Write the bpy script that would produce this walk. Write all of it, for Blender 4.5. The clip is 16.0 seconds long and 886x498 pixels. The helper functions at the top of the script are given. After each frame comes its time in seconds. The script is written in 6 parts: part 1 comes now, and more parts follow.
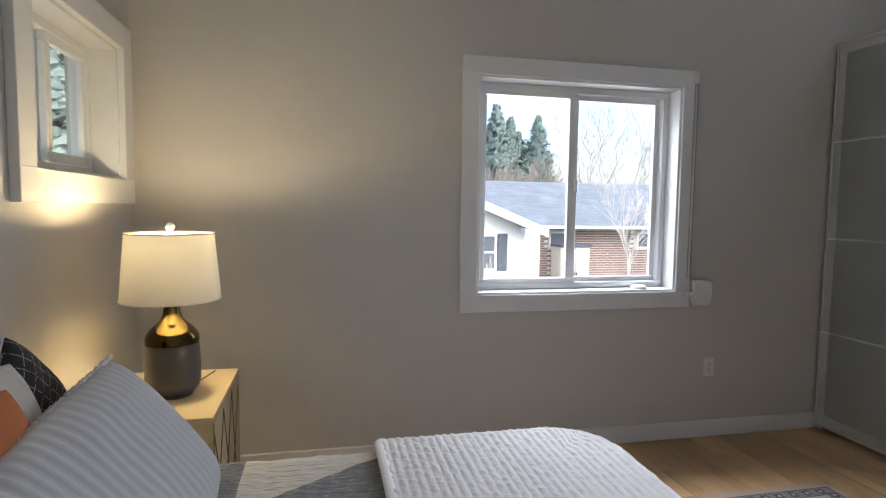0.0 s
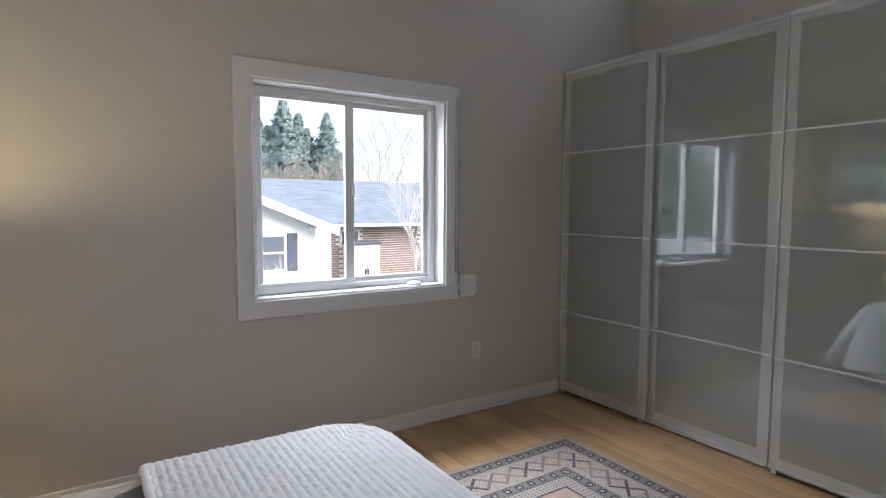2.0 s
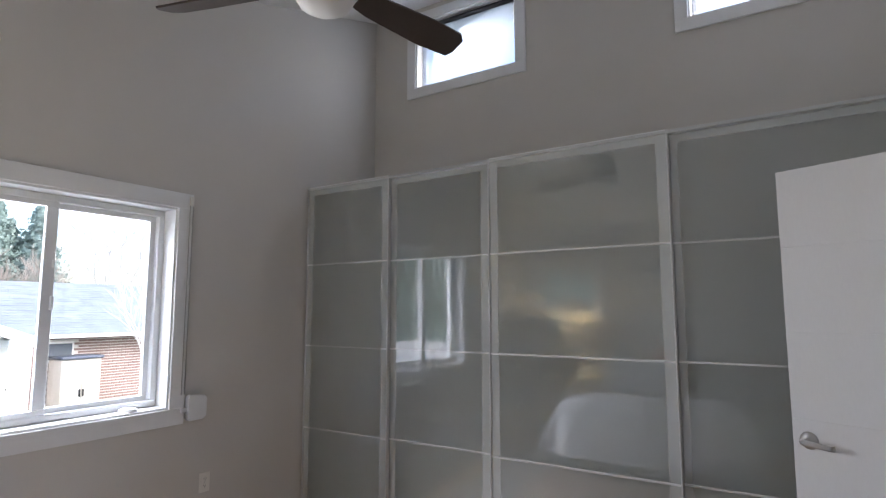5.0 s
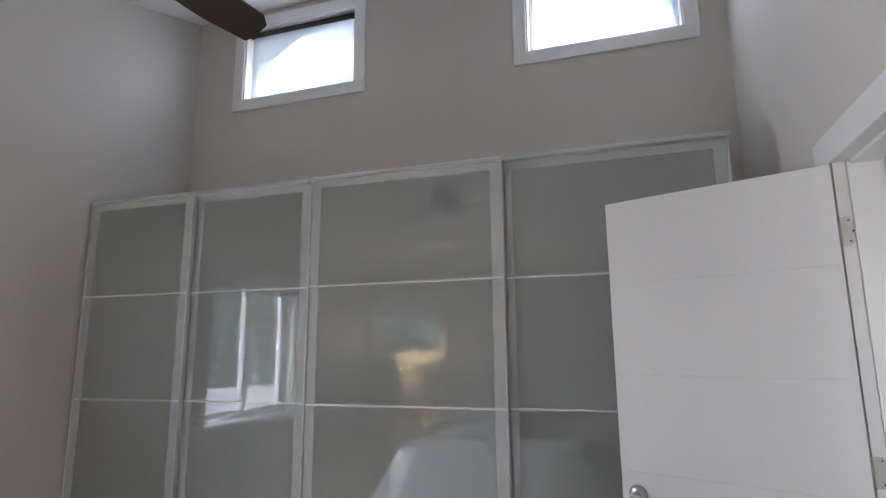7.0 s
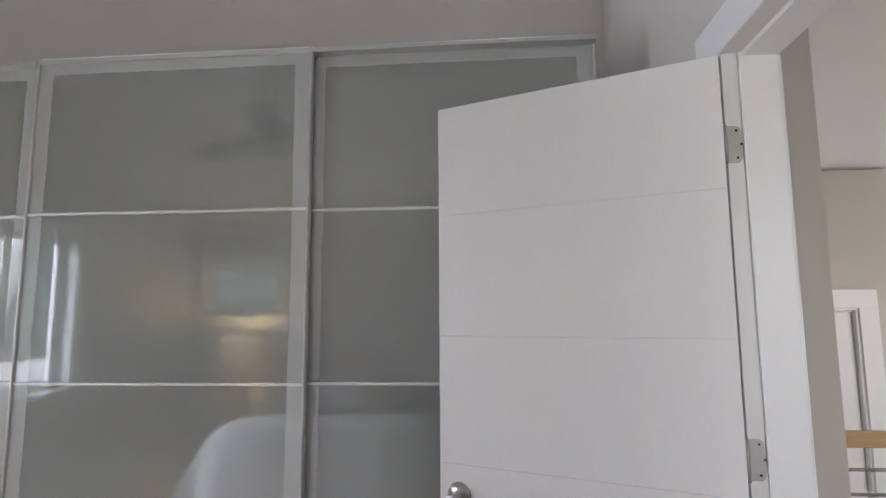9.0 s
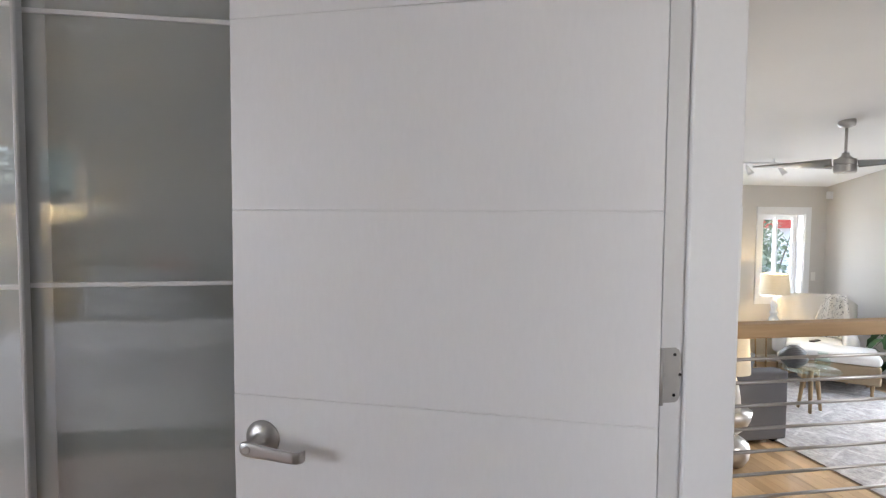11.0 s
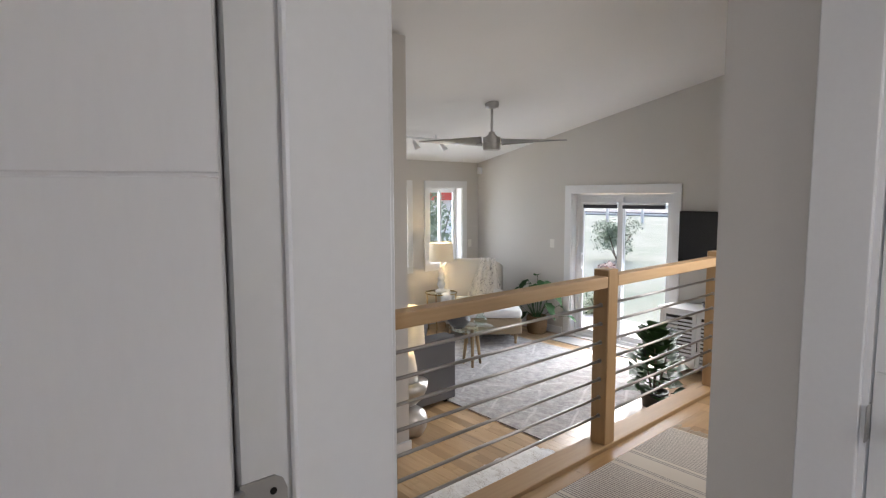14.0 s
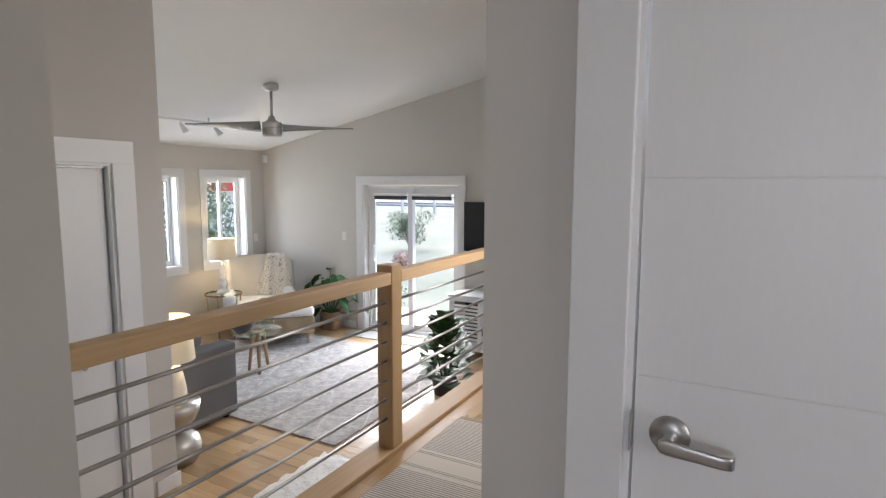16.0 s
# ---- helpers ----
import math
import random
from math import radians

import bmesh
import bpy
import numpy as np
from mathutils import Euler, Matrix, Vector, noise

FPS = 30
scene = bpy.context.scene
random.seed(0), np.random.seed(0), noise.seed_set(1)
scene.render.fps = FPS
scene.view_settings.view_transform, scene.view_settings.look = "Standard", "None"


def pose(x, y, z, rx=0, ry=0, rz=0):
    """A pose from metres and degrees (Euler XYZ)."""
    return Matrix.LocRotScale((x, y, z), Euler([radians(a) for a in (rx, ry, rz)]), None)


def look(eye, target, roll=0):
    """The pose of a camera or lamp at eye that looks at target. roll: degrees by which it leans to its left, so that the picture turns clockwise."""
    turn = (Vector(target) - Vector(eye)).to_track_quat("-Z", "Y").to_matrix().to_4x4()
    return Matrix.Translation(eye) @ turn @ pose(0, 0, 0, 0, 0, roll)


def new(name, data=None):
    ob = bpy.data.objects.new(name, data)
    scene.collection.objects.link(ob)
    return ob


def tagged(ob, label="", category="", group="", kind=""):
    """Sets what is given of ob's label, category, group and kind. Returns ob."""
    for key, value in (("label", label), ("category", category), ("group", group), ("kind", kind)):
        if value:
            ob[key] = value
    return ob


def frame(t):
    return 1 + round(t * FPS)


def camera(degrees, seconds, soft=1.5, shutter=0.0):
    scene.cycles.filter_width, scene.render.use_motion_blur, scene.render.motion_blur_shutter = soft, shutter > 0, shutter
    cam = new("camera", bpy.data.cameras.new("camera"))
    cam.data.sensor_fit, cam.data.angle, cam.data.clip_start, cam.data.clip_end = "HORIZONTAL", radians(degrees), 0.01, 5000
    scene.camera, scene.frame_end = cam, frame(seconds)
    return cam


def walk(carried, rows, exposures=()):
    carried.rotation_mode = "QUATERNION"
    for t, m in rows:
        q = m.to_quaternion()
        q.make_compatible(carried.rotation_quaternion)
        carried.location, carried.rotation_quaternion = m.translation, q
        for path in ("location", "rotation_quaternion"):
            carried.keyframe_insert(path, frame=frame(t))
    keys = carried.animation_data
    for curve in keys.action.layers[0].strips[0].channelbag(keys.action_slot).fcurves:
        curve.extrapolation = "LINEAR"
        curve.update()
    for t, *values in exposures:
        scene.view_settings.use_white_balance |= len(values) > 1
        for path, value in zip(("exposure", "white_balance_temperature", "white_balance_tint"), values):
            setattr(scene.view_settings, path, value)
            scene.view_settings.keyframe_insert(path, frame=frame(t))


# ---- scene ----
cam = camera(76.96, 16.0, soft=1.25)
EXPOSURES = [(0.0, 2.15, 6350, 9.5), (1.5, 2.22, 6280, 10.5), (3.0, 2.3, 6250, 11), (4.0, 2.5, 6250, 11.5), (6.5, 2.8, 6220, 12), (8.0, 2.95, 6280, 13), (10.5, 3.0, 6400, 13), (11.5, 2.88, 6430, 13), (12.5, 2.58, 6500, 12.5), (13.5, 2.36, 6500, 13.5), (14.2, 2.34, 6550, 14), (15.0, 2.47, 6500, 14), (16.0, 2.5, 6450, 13.5)]
PATH = [
    (0.0, pose(0.000, 0.000, 1.353, 85.74, -0.78, -12.10)),
    (0.5, pose(-0.010, -0.015, 1.359, 85.74, -0.61, -17.60)),
    (1.0, pose(-0.001, -0.040, 1.362, 85.74, -0.44, -22.58)),
    (1.5, pose(0.025, -0.079, 1.375, 85.60, -0.34, -27.72)),
    (2.0, pose(0.038, -0.115, 1.390, 85.64, -0.28, -33.09)),
    (2.5, pose(0.052, -0.152, 1.402, 85.85, -0.19, -37.88)),
    (3.0, pose(0.057, -0.171, 1.402, 87.15, -0.05, -42.20)),
    (3.5, pose(0.054, -0.179, 1.422, 89.22, 0.07, -46.22)),
    (4.0, pose(0.058, -0.190, 1.441, 91.50, 0.17, -49.96)),
    (4.2, pose(0.067, -0.196, 1.445, 92.50, 0.29, -51.41)),
    (6.3, pose(0.274, -0.223, 1.446, 100.41, 0.24, -66.47)),
    (6.5, pose(0.337, -0.214, 1.454, 100.34, 0.40, -67.88)),
    (7.0, pose(0.530, -0.201, 1.454, 100.25, 0.47, -72.04)),
    (7.5, pose(0.680, -0.216, 1.436, 100.19, 0.46, -76.42)),
    (8.0, pose(0.855, -0.246, 1.418, 99.92, 0.35, -80.07)),
    (8.2, pose(0.936, -0.265, 1.418, 99.66, 0.30, -81.17)),
    (10.5, pose(1.596, -0.326, 1.356, 88.95, -0.11, -95.01)),
    (11.0, pose(1.719, -0.362, 1.342, 86.98, -0.41, -99.85)),
    (11.5, pose(1.803, -0.409, 1.338, 86.03, 0.06, -104.37)),
    (12.0, pose(1.886, -0.461, 1.354, 85.15, -0.08, -109.36)),
    (12.5, pose(1.957, -0.510, 1.362, 84.77, -0.19, -114.69)),
    (13.0, pose(2.029, -0.563, 1.356, 84.69, -0.03, -120.32)),
    (13.5, pose(2.092, -0.625, 1.350, 84.58, -0.04, -126.04)),
    (14.0, pose(2.151, -0.720, 1.344, 84.43, 0.18, -131.07)),
    (14.5, pose(2.222, -0.815, 1.349, 84.10, 0.11, -135.47)),
    (15.0, pose(2.240, -0.879, 1.346, 83.94, 0.20, -139.85)),
    (15.5, pose(2.233, -0.931, 1.348, 83.73, -0.09, -144.91)),
    (16.0, pose(2.230, -0.986, 1.344, 83.50, -0.15, -151.48)),
]
walk(cam, PATH, EXPOSURES)

# ---------------------------------------------------------------- world and light
SUN_EL, SUN_AZ = radians(42), radians(150)
world = bpy.data.worlds.new("sky_world")
scene.world = world
world.use_nodes = True
wt = world.node_tree
sky = wt.nodes.new("ShaderNodeTexSky")
sky.sky_type = "NISHITA"
sky.sun_disc = False
sky.sun_elevation, sky.sun_rotation = SUN_EL, SUN_AZ
sky.air_density, sky.dust_density, sky.ozone_density = 1.0, 3.0, 1.0
wt.links.new(sky.outputs[0], wt.nodes["Background"].inputs[0])
wt.nodes["Background"].inputs[1].default_value = 0.11


def lamp(name, kind, energy, color, m, size=0.5, size_y=None, angle=None, spread=None):
    d = bpy.data.lights.new(name, kind)
    d.energy, d.color = energy, color
    if kind == "AREA":
        d.shape, d.size, d.size_y = "RECTANGLE", size, size_y or size
        if spread:
            d.spread = radians(spread)
    elif kind == "SUN":
        d.angle = radians(angle)
    else:
        d.shadow_soft_size = size
    o = new(name, d)
    o.matrix_world = m
    return o


lamp("sun", "SUN", 0.7, (1, 0.97, 0.93), look((0, 0, 0), (-math.sin(SUN_AZ) * math.cos(SUN_EL), -math.cos(SUN_AZ) * math.cos(SUN_EL), -math.sin(SUN_EL))), angle=70)
DAY = (0.93, 0.94, 1.0)
HALL = (1.0, 0.94, 0.87)
GARDEN = (0.86, 0.94, 1.0)
# sky light in the openings
lamp("daylight_sky", "AREA", 42, DAY, look((0.8, 5.0, 3.9), (1.5, 2.4, 0.9)), 2.8, 1.6, spread=110)
lamp("daylight_window", "AREA", 6.6, DAY, look((1.45, 3.30, 1.50), (1.05, 1.6, 1.1)), 1.3, 1.2, spread=125)
lamp("daylight_clerestory", "AREA", 0.9, DAY, look((3.955, 1.90, 3.56), (1.96, 1.3, 2.6)), 0.76, 0.44, spread=170)
lamp("daylight_clerestory", "AREA", 1.5, DAY, look((3.955, -0.18, 3.57), (1.9, 1.0, 1.4)), 0.80, 0.46, spread=170)
lamp("daylight_slider", "AREA", 8.4, GARDEN, look((5.9, -7.02, 0.45), (5.4, -4.5, -1.0)), 1.35, 1.85, spread=130)
lamp("daylight_living_window", "AREA", 2.5, GARDEN, look((8.56, -6.19, 0.9), (0, -5.5, 0.5)), 0.6, 1.1)
lamp("daylight_living_window", "AREA", 2.7, GARDEN, look((8.56, -5.14, 0.9), (0, -4.5, 0.5)), 0.6, 1.1)
# warm fill for the hall, behind an added window out of view
lamp("hall_fill", "AREA", 0.8, HALL, look((0.36, -1.48, 1.5), (3, -1.45, 1.3)), 0.7, 1.0, spread=105)
# fill for the landing, set inside the wall at another added, unseen window
lamp("landing_fill", "AREA", 3.1, HALL, look((2.60, -4.3, 1.45), (4.4, -3.6, 0.2)), 1.1, 1.1, spread=140)
# bulbs
WARM = (1.0, 0.77, 0.42)
lamp("bedside_bulb", "POINT", 2.8, WARM, pose(-0.535, 2.15, 1.215), 0.03)
lamp("side_table_bulb", "POINT", 1.05, WARM, pose(7.98, -5.76, 0.57), 0.035)
lamp("end_table_bulb", "POINT", 0.8, WARM, pose(5.6, -3.335, 0.33), 0.03)

# ---------------------------------------------------------------- materials


def nodes_of(name):
    m = bpy.data.materials.new(name)
    m.use_nodes = True
    nt = m.node_tree
    return m, nt, nt.nodes["Principled BSDF"]


def add(nt, kind, **kw):
    n = nt.nodes.new(kind)
    for k, v in kw.items():
        if k in n.inputs:
            n.inputs[k].default_value = v
    return n


def position(nt, scale=(1, 1, 1), rot=(0, 0, 0)):
    g = nt.nodes.new("ShaderNodeNewGeometry")
    mp = nt.nodes.new("ShaderNodeMapping")
    mp.inputs["Scale"].default_value = scale
    mp.inputs["Rotation"].default_value = rot
    nt.links.new(g.outputs["Position"], mp.inputs["Vector"])
    return mp.outputs[0]


def mixc(nt, fac, a, b, blend="MIX"):
    n = nt.nodes.new("ShaderNodeMix")
    n.data_type, n.blend_type = "RGBA", blend
    for sock, v in ((n.inputs[0], fac), (n.inputs[6], a), (n.inputs[7], b)):
        if hasattr(v, "is_linked"):
            nt.links.new(v, sock)
        elif isinstance(v, (int, float)):
            sock.default_value = v
        else:
            sock.default_value = (*v, 1)
    return n.outputs[2]


def math_(nt, op, a, b=0.0, c=0.0):
    n = nt.nodes.new("ShaderNodeMath")
    n.operation = op
    for i, v in enumerate((a, b, c)):
        if hasattr(v, "is_linked"):
            nt.links.new(v, n.inputs[i])
        else:
            n.inputs[i].default_value = v
    return n.outputs[0]


def ramp(nt, fac, lo, hi, a=0.0, b=1.0):
    n = nt.nodes.new("ShaderNodeMapRange")
    n.inputs[1].default_value, n.inputs[2].default_value, n.inputs[3].default_value, n.inputs[4].default_value = lo, hi, a, b
    nt.links.new(fac, n.inputs[0])
    return n.outputs[0]


def bump(nt, p, height, strength, dist):
    b = nt.nodes.new("ShaderNodeBump")
    b.inputs["Strength"].default_value, b.inputs["Distance"].default_value = strength, dist
    nt.links.new(height, b.inputs["Height"])
    nt.links.new(b.outputs[0], p.inputs["Normal"])


def noise_(nt, vec, scale, detail=4.0, rough=0.5):
    n = add(nt, "ShaderNodeTexNoise", Scale=scale, Detail=detail, Roughness=rough)
    nt.links.new(vec, n.inputs["Vector"])
    return n.outputs[0]


def plain(name, col, rough=0.6, metal=0.0, vary=0.10, grain=60.0, relief=0.15, dist=0.001, spec=0.5, scale=(1, 1, 1), island=False):
    """A painted, cast or woven surface with large and small variation."""
    m, nt, p = nodes_of(name)
    v = position(nt, scale)
    big, fine = noise_(nt, v, 1.7, 3), noise_(nt, v, grain, 5, 0.6)
    f = math_(nt, "ADD", math_(nt, "MULTIPLY", big, 0.6), math_(nt, "MULTIPLY", fine, 0.4))
    f = ramp(nt, f, 0.3, 0.7)
    a = tuple(c * (1 - vary) for c in col)
    b = tuple(min(1, c * (1 + vary)) for c in col)
    out = mixc(nt, f, a, b)
    if island:
        g = nt.nodes.new("ShaderNodeNewGeometry")
        out = mixc(nt, ramp(nt, g.outputs["Random Per Island"], 0, 1, 0, 0.5), out, tuple(c * 0.55 for c in col))
    nt.links.new(out, p.inputs["Base Color"])
    r = ramp(nt, big, 0.3, 0.7, max(0.02, rough - 0.06), min(1, rough + 0.06))
    nt.links.new(r, p.inputs["Roughness"])
    p.inputs["Metallic"].default_value = metal
    p.inputs["Specular IOR Level"].default_value = spec
    if relief:
        bump(nt, p, fine, relief, dist)
    return m


def glass(name, tint=(1, 1, 1), rough=0.0, shadow=True):
    m, nt, p = nodes_of(name)
    nt.nodes.remove(p)
    t = nt.nodes.new("ShaderNodeBsdfTransparent")
    t.inputs[0].default_value = (*tint, 1)
    g = nt.nodes.new("ShaderNodeBsdfGlossy")
    g.inputs["Roughness"].default_value = rough
    lw = nt.nodes.new("ShaderNodeLayerWeight")
    lw.inputs[0].default_value = 0.5
    f = math_(nt, "ADD", math_(nt, "MULTIPLY", math_(nt, "POWER", lw.outputs["Facing"], 5.0), 0.7), 0.025)
    mx = nt.nodes.new("ShaderNodeMixShader")
    nt.links.new(f, mx.inputs[0])
    nt.links.new(t.outputs[0], mx.inputs[1])
    nt.links.new(g.outputs[0], mx.inputs[2])
    nt.links.new(mx.outputs[0], nt.nodes["Material Output"].inputs[0])
    return m


def wood_(name, c0, c1, axis, rough=0.35, width=0.0):
    """Board wood: grain along the axis, each piece with its own tone."""
    m, nt, p = nodes_of(name)
    sc = {"x": (1.3, 22, 22), "y": (22, 1.3, 22), "z": (22, 22, 1.3)}[axis]
    g = nt.nodes.new("ShaderNodeNewGeometry")
    info = nt.nodes.new("ShaderNodeObjectInfo")
    off = nt.nodes.new("ShaderNodeVectorMath")
    off.operation = "ADD"
    nt.links.new(g.outputs["Position"], off.inputs[0])
    cmb = nt.nodes.new("ShaderNodeCombineXYZ")
    sh = math_(nt, "MULTIPLY", info.outputs["Random"], 31.0)
    for i in range(3):
        nt.links.new(sh, cmb.inputs[i])
    nt.links.new(cmb.outputs[0], off.inputs[1])
    mp = nt.nodes.new("ShaderNodeMapping")
    mp.inputs["Scale"].default_value = sc
    nt.links.new(off.outputs[0], mp.inputs[0])
    streak = noise_(nt, mp.outputs[0], 2.2, 6, 0.62)
    mp2 = nt.nodes.new("ShaderNodeMapping")
    mp2.inputs["Scale"].default_value = tuple(s * 0.16 for s in sc)
    nt.links.new(off.outputs[0], mp2.inputs[0])
    cloud = noise_(nt, mp2.outputs[0], 2.0, 3)
    f = math_(nt, "ADD", math_(nt, "MULTIPLY", ramp(nt, streak, 0.32, 0.7), 0.55), math_(nt, "MULTIPLY", ramp(nt, cloud, 0.3, 0.7), 0.45))
    col = mixc(nt, f, c0, c1)
    dark = ramp(nt, info.outputs["Random"], 0.1, 1.0, 0.0, 0.72)
    col = mixc(nt, dark, col, tuple(c * 0.62 for c in c0))
    mark = ramp(nt, noise_(nt, mp2.outputs[0], 4.5, 2), 0.66, 0.74)
    col = mixc(nt, math_(nt, "MULTIPLY", mark, 0.6), col, tuple(c * 0.4 for c in c0))
    nt.links.new(col, p.inputs["Base Color"])
    nt.links.new(ramp(nt, streak, 0.3, 0.7, rough - 0.06, rough + 0.08), p.inputs["Roughness"])
    bump(nt, p, streak, 0.06, 0.0005)
    return m


def shade_mat(name, col, weave):
    m, nt, p = nodes_of(name)
    v = position(nt)
    w = noise_(nt, position(nt, (300, 300, 900)), 1.0, 2)
    c = mixc(nt, ramp(nt, w, 0.35, 0.65), tuple(x * weave for x in col), col)
    nt.nodes.remove(p)
    d = nt.nodes.new("ShaderNodeBsdfDiffuse")
    t = nt.nodes.new("ShaderNodeBsdfTranslucent")
    nt.links.new(c, d.inputs[0])
    nt.links.new(c, t.inputs[0])
    mx = nt.nodes.new("ShaderNodeMixShader")
    mx.inputs[0].default_value = 0.048
    nt.links.new(d.outputs[0], mx.inputs[1])
    nt.links.new(t.outputs[0], mx.inputs[2])
    nt.links.new(mx.outputs[0], nt.nodes["Material Output"].inputs[0])
    return m


def leaf_mat(name, c0, c1, rough=0.6, spec=0.3):
    m, nt, p = nodes_of(name)
    g = nt.nodes.new("ShaderNodeNewGeometry")
    nz = noise_(nt, position(nt), 35, 3)
    f = math_(nt, "ADD", math_(nt, "MULTIPLY", g.outputs["Random Per Island"], 0.6), math_(nt, "MULTIPLY", nz, 0.4))
    nt.links.new(mixc(nt, f, c0, c1), p.inputs["Base Color"])
    p.inputs["Roughness"].default_value = rough
    p.inputs["Specular IOR Level"].default_value = spec
    bump(nt, p, nz, 0.3, 0.002)
    return m


WALL = plain("greige_wall_paint", (0.61, 0.585, 0.55), 0.75, vary=0.025, grain=220, relief=0.10, dist=0.0006, spec=0.3)
CEIL = plain("white_ceiling_paint", (0.81, 0.81, 0.805), 0.8, vary=0.02, grain=160, relief=0.1, dist=0.0006, spec=0.2)
TRIM = plain("white_trim_paint", (0.78, 0.785, 0.79), 0.42, vary=0.025, grain=90, relief=0.06, dist=0.0004)
DOORP = plain("white_door_paint", (0.78, 0.78, 0.78), 0.4, vary=0.03, grain=130, relief=0.14, dist=0.0004, scale=(1, 1, 0.25))
VINYL = plain("white_vinyl", (0.78, 0.79, 0.80), 0.35, vary=0.02, relief=0.03)
STEEL = plain("brushed_steel", (0.47, 0.46, 0.45), 0.36, metal=1.0, vary=0.06, grain=120, relief=0.05, scale=(1, 1, 6))
DARKSTEEL = plain("hinge_steel", (0.42, 0.41, 0.395), 0.45, metal=0.5, vary=0.06)
ALU = plain("pale_aluminium", (0.60, 0.61, 0.61), 0.36, metal=0.45, vary=0.04, relief=0.04)
BARALU = plain("white_lacquered_aluminium", (0.80, 0.81, 0.81), 0.34, metal=0.2, vary=0.03, relief=0.03)
PANE = glass("window_glass")
TABLEGLASS = glass("table_glass", (0.93, 0.97, 0.95))
OAKX = wood_("maple_floor_x", (0.42, 0.27, 0.14), (0.62, 0.445, 0.265), "x", 0.33)
OAKY = wood_("maple_floor_y", (0.48, 0.295, 0.14), (0.70, 0.485, 0.265), "y", 0.33)
RAILY = wood_("maple_rail", (0.52, 0.33, 0.165), (0.67, 0.465, 0.26), "y", 0.5)
RAILZ = wood_("maple_post", (0.50, 0.315, 0.15), (0.64, 0.44, 0.24), "z", 0.36)
PALEWOOD = wood_("pale_ash_veneer", (0.55, 0.43, 0.25), (0.66, 0.54, 0.34), "y", 0.4)
LEGWOOD = wood_("turned_leg_wood", (0.40, 0.27, 0.14), (0.52, 0.37, 0.21), "z", 0.4)
JOINT = plain("floor_joint", (0.10, 0.06, 0.03), 0.8, relief=0)
BLACK = plain("black_plastic", (0.012, 0.012, 0.013), 0.25, vary=0.05, relief=0)
SCREEN = plain("dark_screen", (0.006, 0.006, 0.007), 0.08, vary=0.02, relief=0)
INLAY = plain("dark_inlay", (0.09, 0.075, 0.06), 0.5, relief=0)
LAMPGOLD = plain("dark_mirror_gold", (0.11, 0.08, 0.028), 0.10, metal=1.0, vary=0.05, relief=0.02)
GOLD = plain("polished_gold", (0.35, 0.26, 0.11), 0.25, metal=1.0, vary=0.05, relief=0.02)
BRONZE = plain("grey_glaze", (0.095, 0.092, 0.092), 0.34, vary=0.12, grain=25, relief=0.1)
SHADE = shade_mat("cream_lampshade", (0.86, 0.82, 0.72), 0.94)
LINENSHADE = shade_mat("linen_lampshade", (0.78, 0.71, 0.58), 0.82)
CRYSTAL = plain("clear_finial", (0.85, 0.87, 0.88), 0.05, vary=0.02, relief=0)
QUILT = plain("white_cotton", (0.85, 0.86, 0.89), 0.85, vary=0.04, grain=95, relief=0.6, dist=0.0035, spec=0.2)
PILLOWC = plain("white_ribbed_cotton", (0.60, 0.61, 0.64), 0.9, vary=0.03, grain=400, relief=0.4, dist=0.0008, spec=0.2)
GREYSOFA = plain("grey_upholstery", (0.16, 0.16, 0.17), 0.9, vary=0.16, grain=300, relief=0.4, dist=0.001, spec=0.2)
CREAMUP = plain("cream_upholstery", (0.67, 0.64, 0.59), 0.85, vary=0.05, grain=300, relief=0.3, spec=0.2)
TANUP = plain("tan_linen_skirt", (0.36, 0.28, 0.19), 0.9, vary=0.06, grain=250, relief=0.3, spec=0.2)
WHITEUP = plain("white_upholstery", (0.78, 0.77, 0.75), 0.85, vary=0.04, grain=300, relief=0.3, spec=0.2)
CHROME = plain("silver_leaf", (0.50, 0.48, 0.45), 0.38, metal=1.0, vary=0.12, grain=18, relief=0.15)
FANBROWN = plain("dark_brown_blade", (0.045, 0.032, 0.026), 0.45, vary=0.15)
FANGREY = plain("grey_metal_blade", (0.27, 0.265, 0.26), 0.4, metal=0.7, vary=0.05)
LEAFD = leaf_mat("fiddle_leaf", (0.018, 0.05, 0.014), (0.06, 0.125, 0.036), 0.5, 0.25)
LEAFM = leaf_mat("monstera_leaf", (0.02, 0.07, 0.025), (0.08, 0.19, 0.06))
BASKET = plain("woven_basket", (0.23, 0.15, 0.08), 0.8, vary=0.3, grain=60, relief=0.6, dist=0.003)
POT = plain("white_pot", (0.78, 0.78, 0.77), 0.3, vary=0.02)
BARK = plain("bark", (0.15, 0.115, 0.085), 0.9, vary=0.3, grain=30, relief=0.5, dist=0.01)
GREYBARK = plain("grey_bare_branches", (0.42, 0.39, 0.38), 0.9, vary=0.2, relief=0.2)
PALEBARK = plain("pale_bare_twigs", (0.62, 0.59, 0.57), 0.9, vary=0.2, relief=0.2)
# outdoor foliage: haze is put into these paled greens
CONIFER = leaf_mat("conifer_needles", (0.15, 0.21, 0.197), (0.225, 0.295, 0.277), 0.95, 0.05)
SHRUB = leaf_mat("garden_leaves", (0.15, 0.22, 0.14), (0.30, 0.36, 0.26))
SIDING = plain("white_siding", (0.82, 0.82, 0.82), 0.6, vary=0.03)
SHINGLE = plain("blue_grey_shingle", (0.20, 0.235, 0.28), 0.9, vary=0.3, grain=9, relief=0.3, dist=0.01, island=True)
